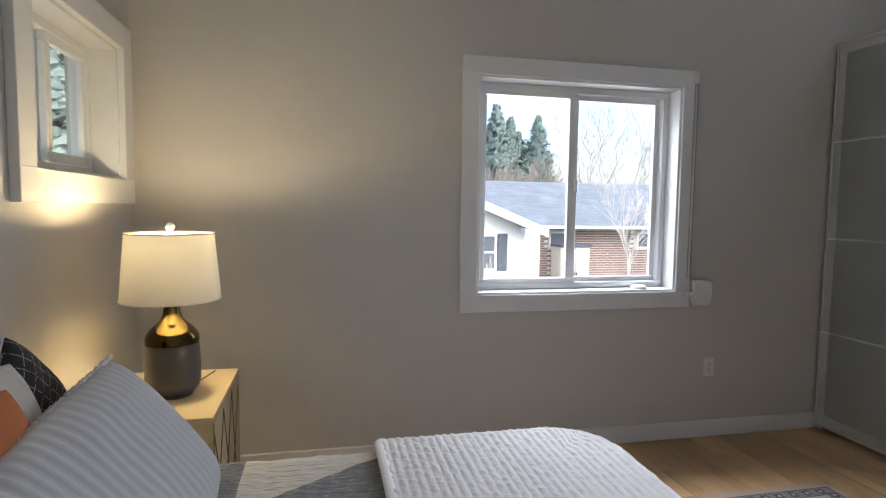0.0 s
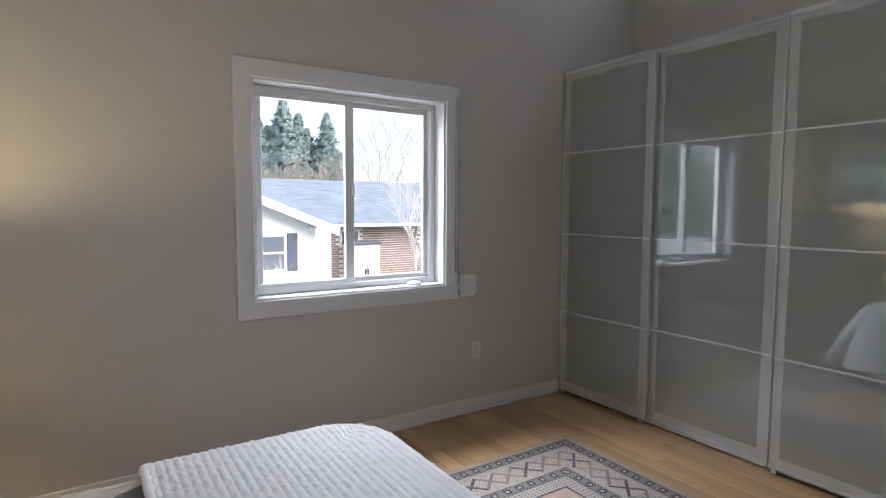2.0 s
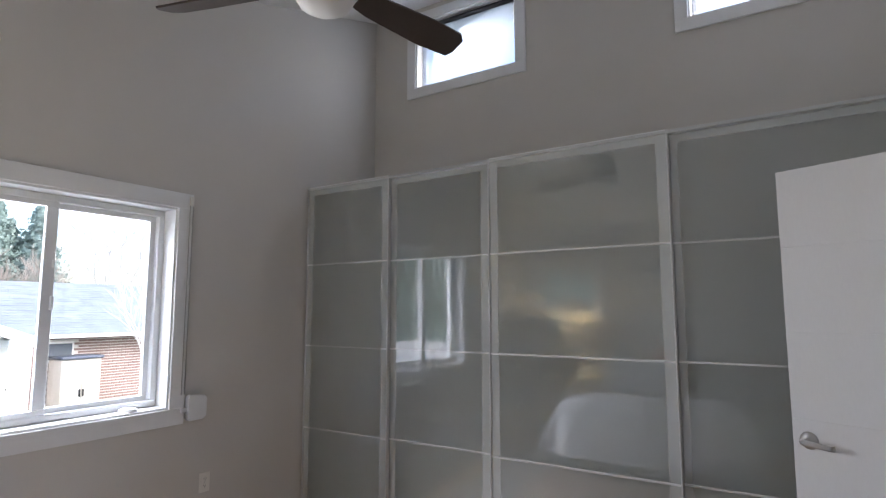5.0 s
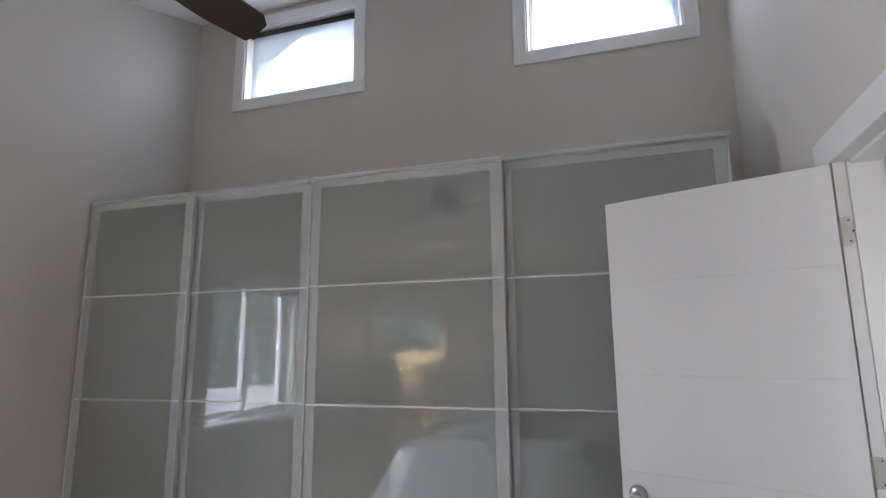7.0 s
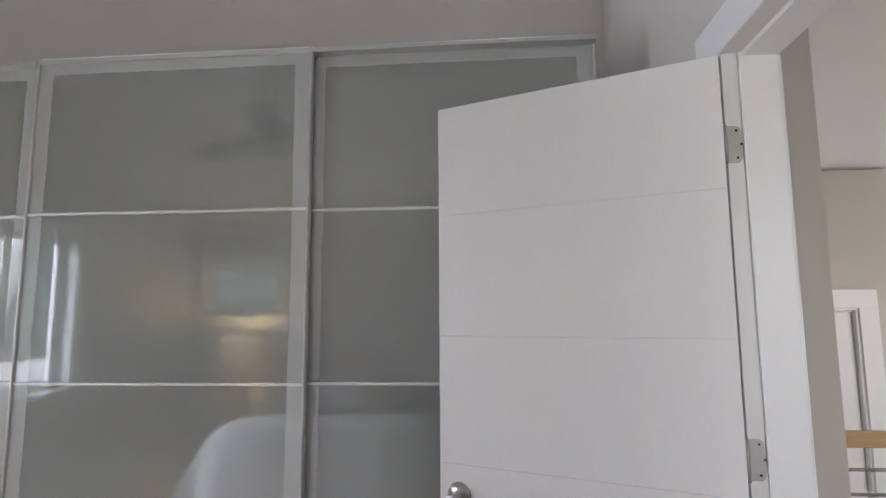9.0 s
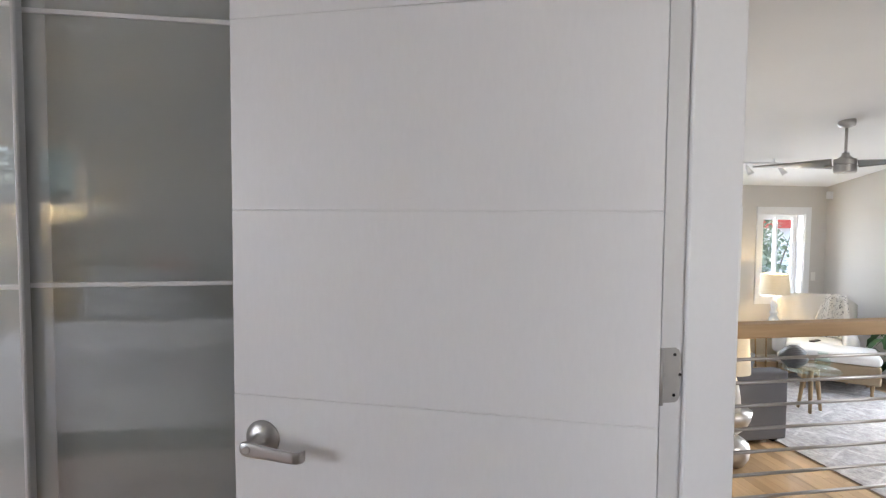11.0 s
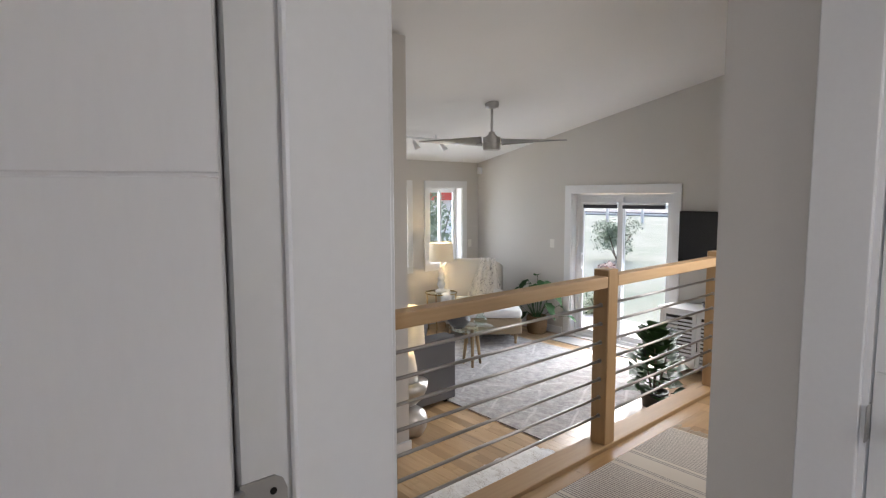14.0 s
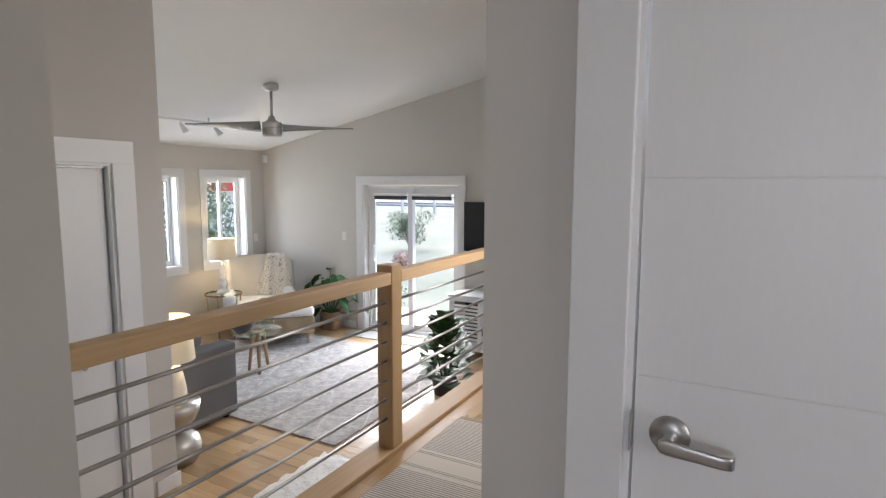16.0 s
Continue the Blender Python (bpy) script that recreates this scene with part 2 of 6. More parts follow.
BRICK = plain("red_brick", (0.27, 0.185, 0.165), 0.85, vary=0.25, grain=14, relief=0.4, dist=0.004, island=True)
MORTAR = plain("mortar", (0.66, 0.64, 0.62), 0.9, vary=0.1)
SHUTTER = plain("slate_shutter", (0.07, 0.085, 0.12), 0.5, vary=0.05)
FARGLASS = plain("dark_far_glass", (0.12, 0.14, 0.17), 0.08, vary=0.1, relief=0)
RED = plain("red_paint", (0.55, 0.06, 0.04), 0.5, vary=0.1)
PLATE = plain("ivory_plate", (0.78, 0.76, 0.71), 0.4, vary=0.02, relief=0)
BLINDDARK = plain("charcoal_roller_blind", (0.045, 0.045, 0.055), 0.8, vary=0.06, grain=300)
BROWNWEAVE = plain("slate_floor_mat", (0.30, 0.29, 0.28), 0.9, vary=0.12, grain=200)
BLUECHAIR = plain("grey_blue_plastic", (0.14, 0.18, 0.24), 0.5)
TERRA = plain("rust_cotton", (0.48, 0.15, 0.05), 0.9, vary=0.08, grain=300, relief=0.4)
SHELFWHITE = plain("white_laminate", (0.72, 0.72, 0.70), 0.5, vary=0.03, relief=0)


def ground_mat():
    m, nt, p = nodes_of("winter_lawn")
    v = position(nt)
    f = ramp(nt, noise_(nt, v, 0.6, 5, 0.6), 0.35, 0.65)
    col = mixc(nt, f, (0.16, 0.205, 0.165), (0.255, 0.285, 0.245))
    col = mixc(nt, ramp(nt, noise_(nt, v, 30, 4), 0.4, 0.7, 0, 0.6), col, (0.24, 0.235, 0.20))
    nt.links.new(col, p.inputs["Base Color"])
    p.inputs["Roughness"].default_value = 0.95
    bump(nt, p, noise_(nt, v, 30, 4), 0.6, 0.02)
    return m


GRASS = ground_mat()


def solar_mesh():
    """Open-weave blind fabric: partly see-through, and glowing softly where the sky is behind it."""
    m, nt, p = nodes_of("solar_mesh")
    nt.nodes.remove(p)
    c = mixc(nt, noise_(nt, position(nt), 500, 2), (0.50, 0.53, 0.58), (0.62, 0.65, 0.70))
    t = nt.nodes.new("ShaderNodeBsdfTransparent")
    t.inputs[0].default_value = (0.90, 0.94, 1.0, 1)
    tr, d = nt.nodes.new("ShaderNodeBsdfTranslucent"), nt.nodes.new("ShaderNodeBsdfDiffuse")
    nt.links.new(c, tr.inputs[0])
    nt.links.new(c, d.inputs[0])
    a, b = nt.nodes.new("ShaderNodeMixShader"), nt.nodes.new("ShaderNodeMixShader")
    a.inputs[0].default_value, b.inputs[0].default_value = 0.35, 0.42
    nt.links.new(tr.outputs[0], a.inputs[1])
    nt.links.new(d.outputs[0], a.inputs[2])
    nt.links.new(t.outputs[0], b.inputs[1])
    nt.links.new(a.outputs[0], b.inputs[2])
    nt.links.new(b.outputs[0], nt.nodes["Material Output"].inputs[0])
    return m


SOLAR = solar_mesh()


def frosted():
    """Satin glass: a milky body that lets blurred shapes through, behind a polished face."""
    m, nt, p = nodes_of("satin_glass")
    v = position(nt)
    f = noise_(nt, v, 2.0, 3)
    nt.links.new(mixc(nt, f, (0.66, 0.70, 0.68), (0.71, 0.75, 0.73)), p.inputs["Base Color"])
    p.inputs["Roughness"].default_value = 0.34
    p.inputs["Specular IOR Level"].default_value = 0.1
    p.inputs["Transmission Weight"].default_value = 0.7
    p.inputs["IOR"].default_value = 1.12
    polish(nt, p, 0.14)
    return m


def polish(nt, p, least):
    """A mirror-sharp gloss over a shader, stronger at a glancing angle."""
    g = nt.nodes.new("ShaderNodeBsdfGlossy")
    g.inputs["Roughness"].default_value = 0.0
    lw = nt.nodes.new("ShaderNodeLayerWeight")
    lw.inputs[0].default_value = 0.5
    k = math_(nt, "ADD", math_(nt, "MULTIPLY", math_(nt, "POWER", lw.outputs["Facing"], 4.0), 0.7), least)
    mx = nt.nodes.new("ShaderNodeMixShader")
    nt.links.new(k, mx.inputs[0])
    nt.links.new(p.outputs[0], mx.inputs[1])
    nt.links.new(g.outputs[0], mx.inputs[2])
    nt.links.new(mx.outputs[0], nt.nodes["Material Output"].inputs[0])


def edge_glass():
    m, nt, p = nodes_of("white_backed_glass_edge")
    nt.links.new(mixc(nt, noise_(nt, position(nt), 2.0, 3), (0.50, 0.53, 0.525), (0.54, 0.57, 0.565)), p.inputs["Base Color"])
    p.inputs["Roughness"].default_value = 0.5
    p.inputs["Specular IOR Level"].default_value = 0.1
    polish(nt, p, 0.14)
    return m


FROST = frosted()
FROSTEDGE = edge_glass()


def stitched(name, base, dark, mode):
    """Hand-stitched patchwork cover: pale and grey wedges with rows of stitches."""
    m, nt, p = nodes_of(name)
    g = nt.nodes.new("ShaderNodeNewGeometry")
    s = nt.nodes.new("ShaderNodeSeparateXYZ")
    nt.links.new(g.outputs["Position"], s.inputs[0])
    x, y = s.outputs[0], s.outputs[1]
    # grey left of the slanting seam, and grey under the second one
    k1 = math_(nt, "LESS_THAN", x, -0.232)
    line = math_(nt, "ADD", 1.589, math_(nt, "MULTIPLY", x, 0.66))
    k2 = math_(nt, "LESS_THAN", y, line)
    k1 = math_(nt, "MULTIPLY", k1, math_(nt, "SUBTRACT", 1.0, math_(nt, "GREATER_THAN", math_(nt, "ADD", y, math_(nt, "MULTIPLY", x, -0.9)), 2.03)))
    grey = math_(nt, "MAXIMUM", k1, k2)
    v = position(nt, (30, 260, 1))
    st = noise_(nt, v, 1.0, 2)
    col = mixc(nt, grey, base, dark)
    col = mixc(nt, ramp(nt, st, 0.58, 0.66, 0, 0.45), col, (0.72, 0.70, 0.66))
    nt.links.new(col, p.inputs["Base Color"])
    p.inputs["Roughness"].default_value = 0.9
    w = noise_(nt, position(nt, (14, 90, 1)), 1.0, 3)
    bump(nt, p, w, 0.9, 0.010)
    return m


COVER = stitched("patchwork_cover", (0.66, 0.64, 0.60), (0.20, 0.21, 0.23), 0)


def plaid():
    """Charcoal cloth with a fine woven check of pale lines."""
    m, nt, p = nodes_of("dark_plaid")
    tc = nt.nodes.new("ShaderNodeTexCoord")
    s_ = nt.nodes.new("ShaderNodeSeparateXYZ")
    nt.links.new(tc.outputs["Object"], s_.inputs[0])
    wob = math_(nt, "MULTIPLY", noise_(nt, position(nt), 14, 2), 0.012)
    on = 0.0
    for i, step in ((0, 31.0), (2, 27.0)):
        q = math_(nt, "FRACT", math_(nt, "MULTIPLY", math_(nt, "ADD", s_.outputs[i], wob), step))
        ln = math_(nt, "LESS_THAN", q, 0.07)
        gap = math_(nt, "GREATER_THAN", noise_(nt, position(nt), 150, 1), 0.42)
        on = math_(nt, "MAXIMUM", on, math_(nt, "MULTIPLY", ln, gap))
    nt.links.new(mixc(nt, on, (0.028, 0.028, 0.032), (0.34, 0.32, 0.30)), p.inputs["Base Color"])
    p.inputs["Roughness"].default_value = 0.9
    bump(nt, p, noise_(nt, position(nt), 260, 3), 0.5, 0.001)
    return m


PLAID = plaid()


def throw_mat():
    m, nt, p = nodes_of("dashed_throw")
    v = position(nt, (120, 14, 60), (0.2, 0.5, 0.8))
    f = noise_(nt, v, 1.0, 1)
    nt.links.new(mixc(nt, ramp(nt, f, 0.60, 0.63), (0.76, 0.73, 0.68), (0.16, 0.15, 0.14)), p.inputs["Base Color"])
    p.inputs["Roughness"].default_value = 0.95
    bump(nt, p, noise_(nt, position(nt), 120, 3), 0.4, 0.004)
    return m


THROW = throw_mat()


def rug_grey():
    m, nt, p = nodes_of("faded_grey_rug")
    v = position(nt, (1, 1, 1), (0, 0, 0.75))
    a = noise_(nt, v, 11, 9, 0.8)
    b = noise_(nt, position(nt, (3, 30, 1)), 1.0, 4)
    wv = add(nt, "ShaderNodeTexVoronoi", Scale=2.3)
    wv.feature = "DISTANCE_TO_EDGE"
    nt.links.new(v, wv.inputs[0])
    col = mixc(nt, ramp(nt, a, 0.36, 0.62), (0.25, 0.24, 0.245), (0.54, 0.525, 0.52))
    col = mixc(nt, ramp(nt, b, 0.52, 0.72, 0, 0.7), col, (0.33, 0.285, 0.27))
    for k, (rot, step) in enumerate(((0.62, 1.9), (-0.5, 2.6), (1.1, 3.4))):
        w_ = add(nt, "ShaderNodeTexWave", Scale=step / 6.283 * 2, Distortion=2.2, Detail=3.0)
        w_.inputs["Detail Scale"].default_value = 1.3
        nt.links.new(position(nt, (1, 1, 1), (0, 0, rot)), w_.inputs[0])
        thin = ramp(nt, w_.outputs[1], 0.985, 0.997)
        gap = ramp(nt, noise_(nt, position(nt), 3.0 + k, 4, 0.7), 0.44, 0.62, 0.0, 0.55)
        col = mixc(nt, math_(nt, "MULTIPLY", thin, gap), col, (0.72, 0.71, 0.70))
    nt.links.new(col, p.inputs["Base Color"])
    p.inputs["Roughness"].default_value = 0.95
    bump(nt, p, noise_(nt, v, 200, 3), 0.5, 0.003)
    return m


RUGGREY = rug_grey()


def white_rug():
    m, nt, p = nodes_of("white_shag")
    v = position(nt)
    a = noise_(nt, v, 9, 8, 0.7)
    vein = math_(nt, "ABSOLUTE", math_(nt, "SUBTRACT", noise_(nt, position(nt, (1, 2.2, 1)), 5, 5, 0.7), 0.5))
    col = mixc(nt, ramp(nt, a, 0.35, 0.5), (0.68, 0.66, 0.64), (0.82, 0.82, 0.82))
    nt.links.new(mixc(nt, ramp(nt, vein, 0.0, 0.010, 0.8, 0.0), col, (0.32, 0.28, 0.25)), p.inputs["Base Color"])
    p.inputs["Roughness"].default_value = 0.95
    bump(nt, p, noise_(nt, v, 60, 4), 0.5, 0.006)
    return m


SHAG = white_rug()


def runner_mat():
    m, nt, p = nodes_of("striped_flatweave")
    g = nt.nodes.new("ShaderNodeNewGeometry")
    s = nt.nodes.new("ShaderNodeSeparateXYZ")
    nt.links.new(g.outputs["Position"], s.inputs[0])
    y = math_(nt, "ADD", s.outputs[1], math_(nt, "MULTIPLY", noise_(nt, position(nt), 12, 2), 0.006))
    band = math_(nt, "PINGPONG", math_(nt, "ADD", y, 0.12), 0.31)
    pale = math_(nt, "LESS_THAN", band, 0.055)
    pale2 = math_(nt, "MULTIPLY", math_(nt, "GREATER_THAN", band, 0.085), math_(nt, "LESS_THAN", band, 0.105))
    fine = math_(nt, "GREATER_THAN", math_(nt, "FRACT", math_(nt, "MULTIPLY", y, 66)), 0.42)
    col = mixc(nt, math_(nt, "MULTIPLY", fine, 0.95), (0.34, 0.315, 0.295), (0.80, 0.76, 0.71))
    col = mixc(nt, math_(nt, "MAXIMUM", pale, pale2), col, (0.80, 0.755, 0.685))
    nt.links.new(col, p.inputs["Base Color"])
    p.inputs["Roughness"].default_value = 0.95
    bump(nt, p, fine, 0.4, 0.003)
    return m


RUNNER = runner_mat()
FRINGE = plain("cotton_fringe", (0.62, 0.55, 0.45), 0.95, vary=0.1)


def persian():
    """Oriental rug: nested borders with small motifs round a dusty rose field."""
    m, nt, p = nodes_of("oriental_rug")
    g = nt.nodes.new("ShaderNodeNewGeometry")
    s = nt.nodes.new("ShaderNodeSeparateXYZ")
    nt.links.new(g.outputs["Position"], s.inputs[0])
    dx = math_(nt, "MINIMUM", math_(nt, "SUBTRACT", 2.465, s.outputs[0]), math_(nt, "SUBTRACT", s.outputs[0], 0.30))
    dy = math_(nt, "MINIMUM", math_(nt, "SUBTRACT", 2.235, s.outputs[1]), math_(nt, "SUBTRACT", s.outputs[1], -0.75))
    d = math_(nt, "MINIMUM", dx, dy)                       # distance in from the edge
    isx = math_(nt, "LESS_THAN", dx, dy)
    u = math_(nt, "ADD", math_(nt, "MULTIPLY", isx, s.outputs[1]), math_(nt, "MULTIPLY", math_(nt, "SUBTRACT", 1.0, isx), s.outputs[0]))

    def band(a, b):
        return math_(nt, "MULTIPLY", math_(nt, "GREATER_THAN", d, a), math_(nt, "LESS_THAN", d, b))

    def cell(n):
        return math_(nt, "SUBTRACT", math_(nt, "FRACT", math_(nt, "MULTIPLY", u, n)), 0.5)

    cream, rose, ink, grey, tan = (0.36, 0.32, 0.275), (0.36, 0.25, 0.20), (0.03, 0.034, 0.045), (0.14, 0.14, 0.15), (0.25, 0.215, 0.18)
    col = mixc(nt, band(0.0, 0.045), rose, (0.34, 0.26, 0.20))
    # thin guard lines
    lines = math_(nt, "MAXIMUM", band(0.045, 0.052), band(0.108, 0.114))
    lines = math_(nt, "MAXIMUM", lines, math_(nt, "MAXIMUM", band(0.305, 0.311), band(0.365, 0.372)))
    lines = math_(nt, "MAXIMUM", lines, band(0.45, 0.462))
    # rosette bands
    for a, b in ((0.052, 0.108), (0.311, 0.365)):
        mid = (a + b) / 2
        cu = math_(nt, "MULTIPLY", cell(13.0), 1 / 13.0)
        dv = math_(nt, "SUBTRACT", d, mid)
        r = math_(nt, "SQRT", math_(nt, "ADD", math_(nt, "MULTIPLY", cu, cu), math_(nt, "MULTIPLY", dv, dv)))
        ring = math_(nt, "MULTIPLY", math_(nt, "GREATER_THAN", r, 0.009), math_(nt, "LESS_THAN", r, 0.021))
        petal = math_(nt, "GREATER_THAN", math_(nt, "ABSOLUTE", math_(nt, "MULTIPLY", math_(nt, "MULTIPLY", cu, dv), 9000.0)), 0.45)
        bc = mixc(nt, math_(nt, "LESS_THAN", r, 0.027), grey, cream)
        bc = mixc(nt, math_(nt, "MAXIMUM", ring, math_(nt, "MULTIPLY", petal, math_(nt, "LESS_THAN", r, 0.026))), bc, ink)
        col = mixc(nt, band(a, b), col, bc)
    # main border: hooked motifs
    t = cell(8.4)
    dv = math_(nt, "MULTIPLY", math_(nt, "SUBTRACT", d, 0.21), 8.4)
    cross = math_(nt, "LESS_THAN", math_(nt, "ABSOLUTE", math_(nt, "SUBTRACT", math_(nt, "ABSOLUTE", t), math_(nt, "ABSOLUTE", dv))), 0.10)
    hook = math_(nt, "LESS_THAN", math_(nt, "ABSOLUTE", math_(nt, "SUBTRACT", math_(nt, "PINGPONG", math_(nt, "ADD", t, dv), 0.18), 0.09)), 0.022)
    tone = math_(nt, "FRACT", math_(nt, "MULTIPLY", math_(nt, "FLOOR", math_(nt, "MULTIPLY", u, 8.4)), 0.37))
    motif = mixc(nt, math_(nt, "GREATER_THAN", tone, 0.55), grey, (0.24, 0.17, 0.14))
    motif = mixc(nt, math_(nt, "GREATER_THAN", tone, 0.8), motif, ink)
    bc = mixc(nt, math_(nt, "MULTIPLY", hook, 0.8), cream, tan)
    bc = mixc(nt, cross, bc, motif)
    dots = math_(nt, "GREATER_THAN", noise_(nt, position(nt), 60, 1), 0.6)
    bc = mixc(nt, math_(nt, "MULTIPLY", dots, 0.5), bc, grey)
    col = mixc(nt, band(0.114, 0.305), col, bc)
    # fine inner band
    chk = math_(nt, "GREATER_THAN", math_(nt, "MULTIPLY", math_(nt, "FRACT", math_(nt, "MULTIPLY", u, 42.0)), math_(nt, "FRACT", math_(nt, "MULTIPLY", d, 55.0))), 0.3)
    col = mixc(nt, band(0.372, 0.45), col, mixc(nt, chk, cream, grey))
    field = math_(nt, "GREATER_THAN", d, 0.462)
    fm = math_(nt, "GREATER_THAN", noise_(nt, position(nt), 16, 1), 0.62)
    col = mixc(nt, math_(nt, "MULTIPLY", field, math_(nt, "MULTIPLY", fm, 0.7)), col, cream)
    col = mixc(nt, lines, col, ink)
    wear = ramp(nt, noise_(nt, position(nt), 40, 4), 0.3, 0.7, 0.0, 0.25)
    col = mixc(nt, wear, col, (0.30, 0.27, 0.24))
    nt.links.new(col, p.inputs["Base Color"])
    p.inputs["Roughness"].default_value = 0.95
    bump(nt, p, noise_(nt, position(nt), 300, 2), 0.5, 0.002)
    return m


PERSIAN = persian()

# ---------------------------------------------------------------- mesh helpers


def mesh_of(name, bm, material, smooth=False):
    me = bpy.data.meshes.new(name)
    bmesh.ops.recalc_face_normals(bm, faces=bm.faces)
    bm.to_mesh(me)
    bm.free()
    me.materials.append(material)
    if smooth:
        me.polygons.foreach_set("use_smooth", [True] * len(me.polygons))
    return me


def part(name, bm, material, parent=None, label="", smooth=False):
    o = new(name, mesh_of(name, bm, material, smooth))
    if parent:
        o.parent = parent
    if label:
        o["label"] = label
    return o


def thing(name, label, category, at=(0, 0, 0), rz=0.0, group="", kind=""):
    o = new(name)
    o.empty_display_size = 0.05
    o.matrix_world = pose(*at, 0, 0, rz)
    return tagged(o, label, category, group, kind)


def structure(name, bm, material, label="", smooth=False):
    return tagged(part(name, bm, material, None, label, smooth), kind="structure")


def bx(bm, x0, x1, y0, y1, z0, z1, bev=0.0, seg=1):
    """A box, its edges rounded by bev."""
    v = [bm.verts.new((x, y, z)) for x in (x0, x1) for y in (y0, y1) for z in (z0, z1)]
    fs = [bm.faces.new([v[i] for i in q]) for q in ((0, 1, 3, 2), (4, 6, 7, 5), (0, 4, 5, 1), (2, 3, 7, 6), (0, 2, 6, 4), (1, 5, 7, 3))]
    if bev:
        es = list({e for f in fs for e in f.edges})
        bmesh.ops.bevel(bm, geom=es, offset=bev, segments=seg, affect="EDGES", profile=0.5)
    return bm


def box(x0, x1, y0, y1, z0, z1, bev=0.0, seg=1):
    return bx(bmesh.new(), x0, x1, y0, y1, z0, z1, bev, seg)


def prism(pts, z0, z1, axis="z", bev=0.0):
    """A flat outline pushed along an axis."""
    bm = bmesh.new()
    put = {"z": lambda a, b, h: (a, b, h), "y": lambda a, b, h: (a, h, b), "x": lambda a, b, h: (h, a, b)}[axis]
    lo = [bm.verts.new(put(a, b, z0)) for a, b in pts]
    hi = [bm.verts.new(put(a, b, z1)) for a, b in pts]
    n = len(pts)
    bm.faces.new(lo)
    bm.faces.new(hi[::-1])
    for i in range(n):
        bm.faces.new((lo[i], lo[(i + 1) % n], hi[(i + 1) % n], hi[i]))
    if bev:
        bmesh.ops.bevel(bm, geom=list(bm.edges), offset=bev, segments=1, affect="EDGES")
    return bm


def lathe(profile, n=32, cx=0.0, cy=0.0, bm=None):
    """A turned shape from (radius, height) pairs."""
    bm = bm or bmesh.new()
    rings = []
    for r, z in profile:
        if r < 1e-5:
            rings.append([bm.verts.new((cx, cy, z))])
        else:
            rings.append([bm.verts.new((cx + r * math.cos(2 * math.pi * k / n), cy + r * math.sin(2 * math.pi * k / n), z)) for k in range(n)])
    for a, b in zip(rings, rings[1:]):
        for k in range(n):
            q = [a[k % len(a)], a[(k + 1) % len(a)], b[(k + 1) % len(b)], b[k % len(b)]]
            q = list(dict.fromkeys(q))
            if len(q) > 2:
                bm.faces.new(q)
    return bm


def rod(p, q, r, n=10, r2=None, bm=None):
    """A round bar from p to q."""
    bm = bm or bmesh.new()
    p, q = Vector(p), Vector(q)
    m = (q - p).to_track_quat("Z", "Y").to_matrix()
    r2 = r if r2 is None else r2
    a = [bm.verts.new(p + m @ Vector((r * math.cos(2 * math.pi * k / n), r * math.sin(2 * math.pi * k / n), 0))) for k in range(n)]
    b = [bm.verts.new(q + m @ Vector((r2 * math.cos(2 * math.pi * k / n), r2 * math.sin(2 * math.pi * k / n), 0))) for k in range(n)]
    for k in range(n):
        bm.faces.new((a[k], a[(k + 1) % n], b[(k + 1) % n], b[k]))
    bm.faces.new(a[::-1])
    bm.faces.new(b)
    return bm


def grid(f, nu, nv, thick=None):
    """A sheet from f(u, v), u and v from 0 to 1."""
    bm = bmesh.new()
    vs = [[bm.verts.new(f(i / nu, j / nv)) for j in range(nv + 1)] for i in range(nu + 1)]
    for i in range(nu):
        for j in range(nv):
            bm.faces.new((vs[i][j], vs[i + 1][j], vs[i + 1][j + 1], vs[i][j + 1]))
    if thick:
        bmesh.ops.recalc_face_normals(bm, faces=bm.faces)
        bmesh.ops.solidify(bm, geom=list(bm.faces), thickness=thick)
    return bm


def pillow(w, h, d, ribs=0, n=56, rib=0.004, puff=2.4):
    """A stuffed cushion in its own x-z plane, thickness along y."""
    bm = bmesh.new()

    def side(s):
        def f(u, v):
            a, b = 2 * u - 1, 2 * v - 1
            e = max(0.0, (1 - abs(a) ** puff) * (1 - abs(b) ** puff)) ** 0.5
            pin = 1 - 0.06 * (abs(a) ** 2) * (abs(b) ** 2)
            y = s * (d / 2) * e
            if ribs:
                y += s * rib * math.cos(ribs * math.pi * u) * min(1, e * 2.5)
            y += s * 0.007 * noise.noise((a * 2.1, b * 2.3, s * 3.0)) * e
            return Vector((a * w / 2 * (1 - 0.05 * (1 - b * b) * 0 - 0.04 * b * b * 0) * pin, y, b * h / 2 * pin))
        return f

    for s in (-1, 1):
        f = side(s)
        vs = [[bm.verts.new(f(i / n, j / n)) for j in range(n + 1)] for i in range(n + 1)]
        for i in range(n):
            for j in range(n):
                bm.faces.new((vs[i][j], vs[i + 1][j], vs[i + 1][j + 1], vs[i][j + 1]))
    bmesh.ops.remove_doubles(bm, verts=bm.verts, dist=0.0005)
    return bm


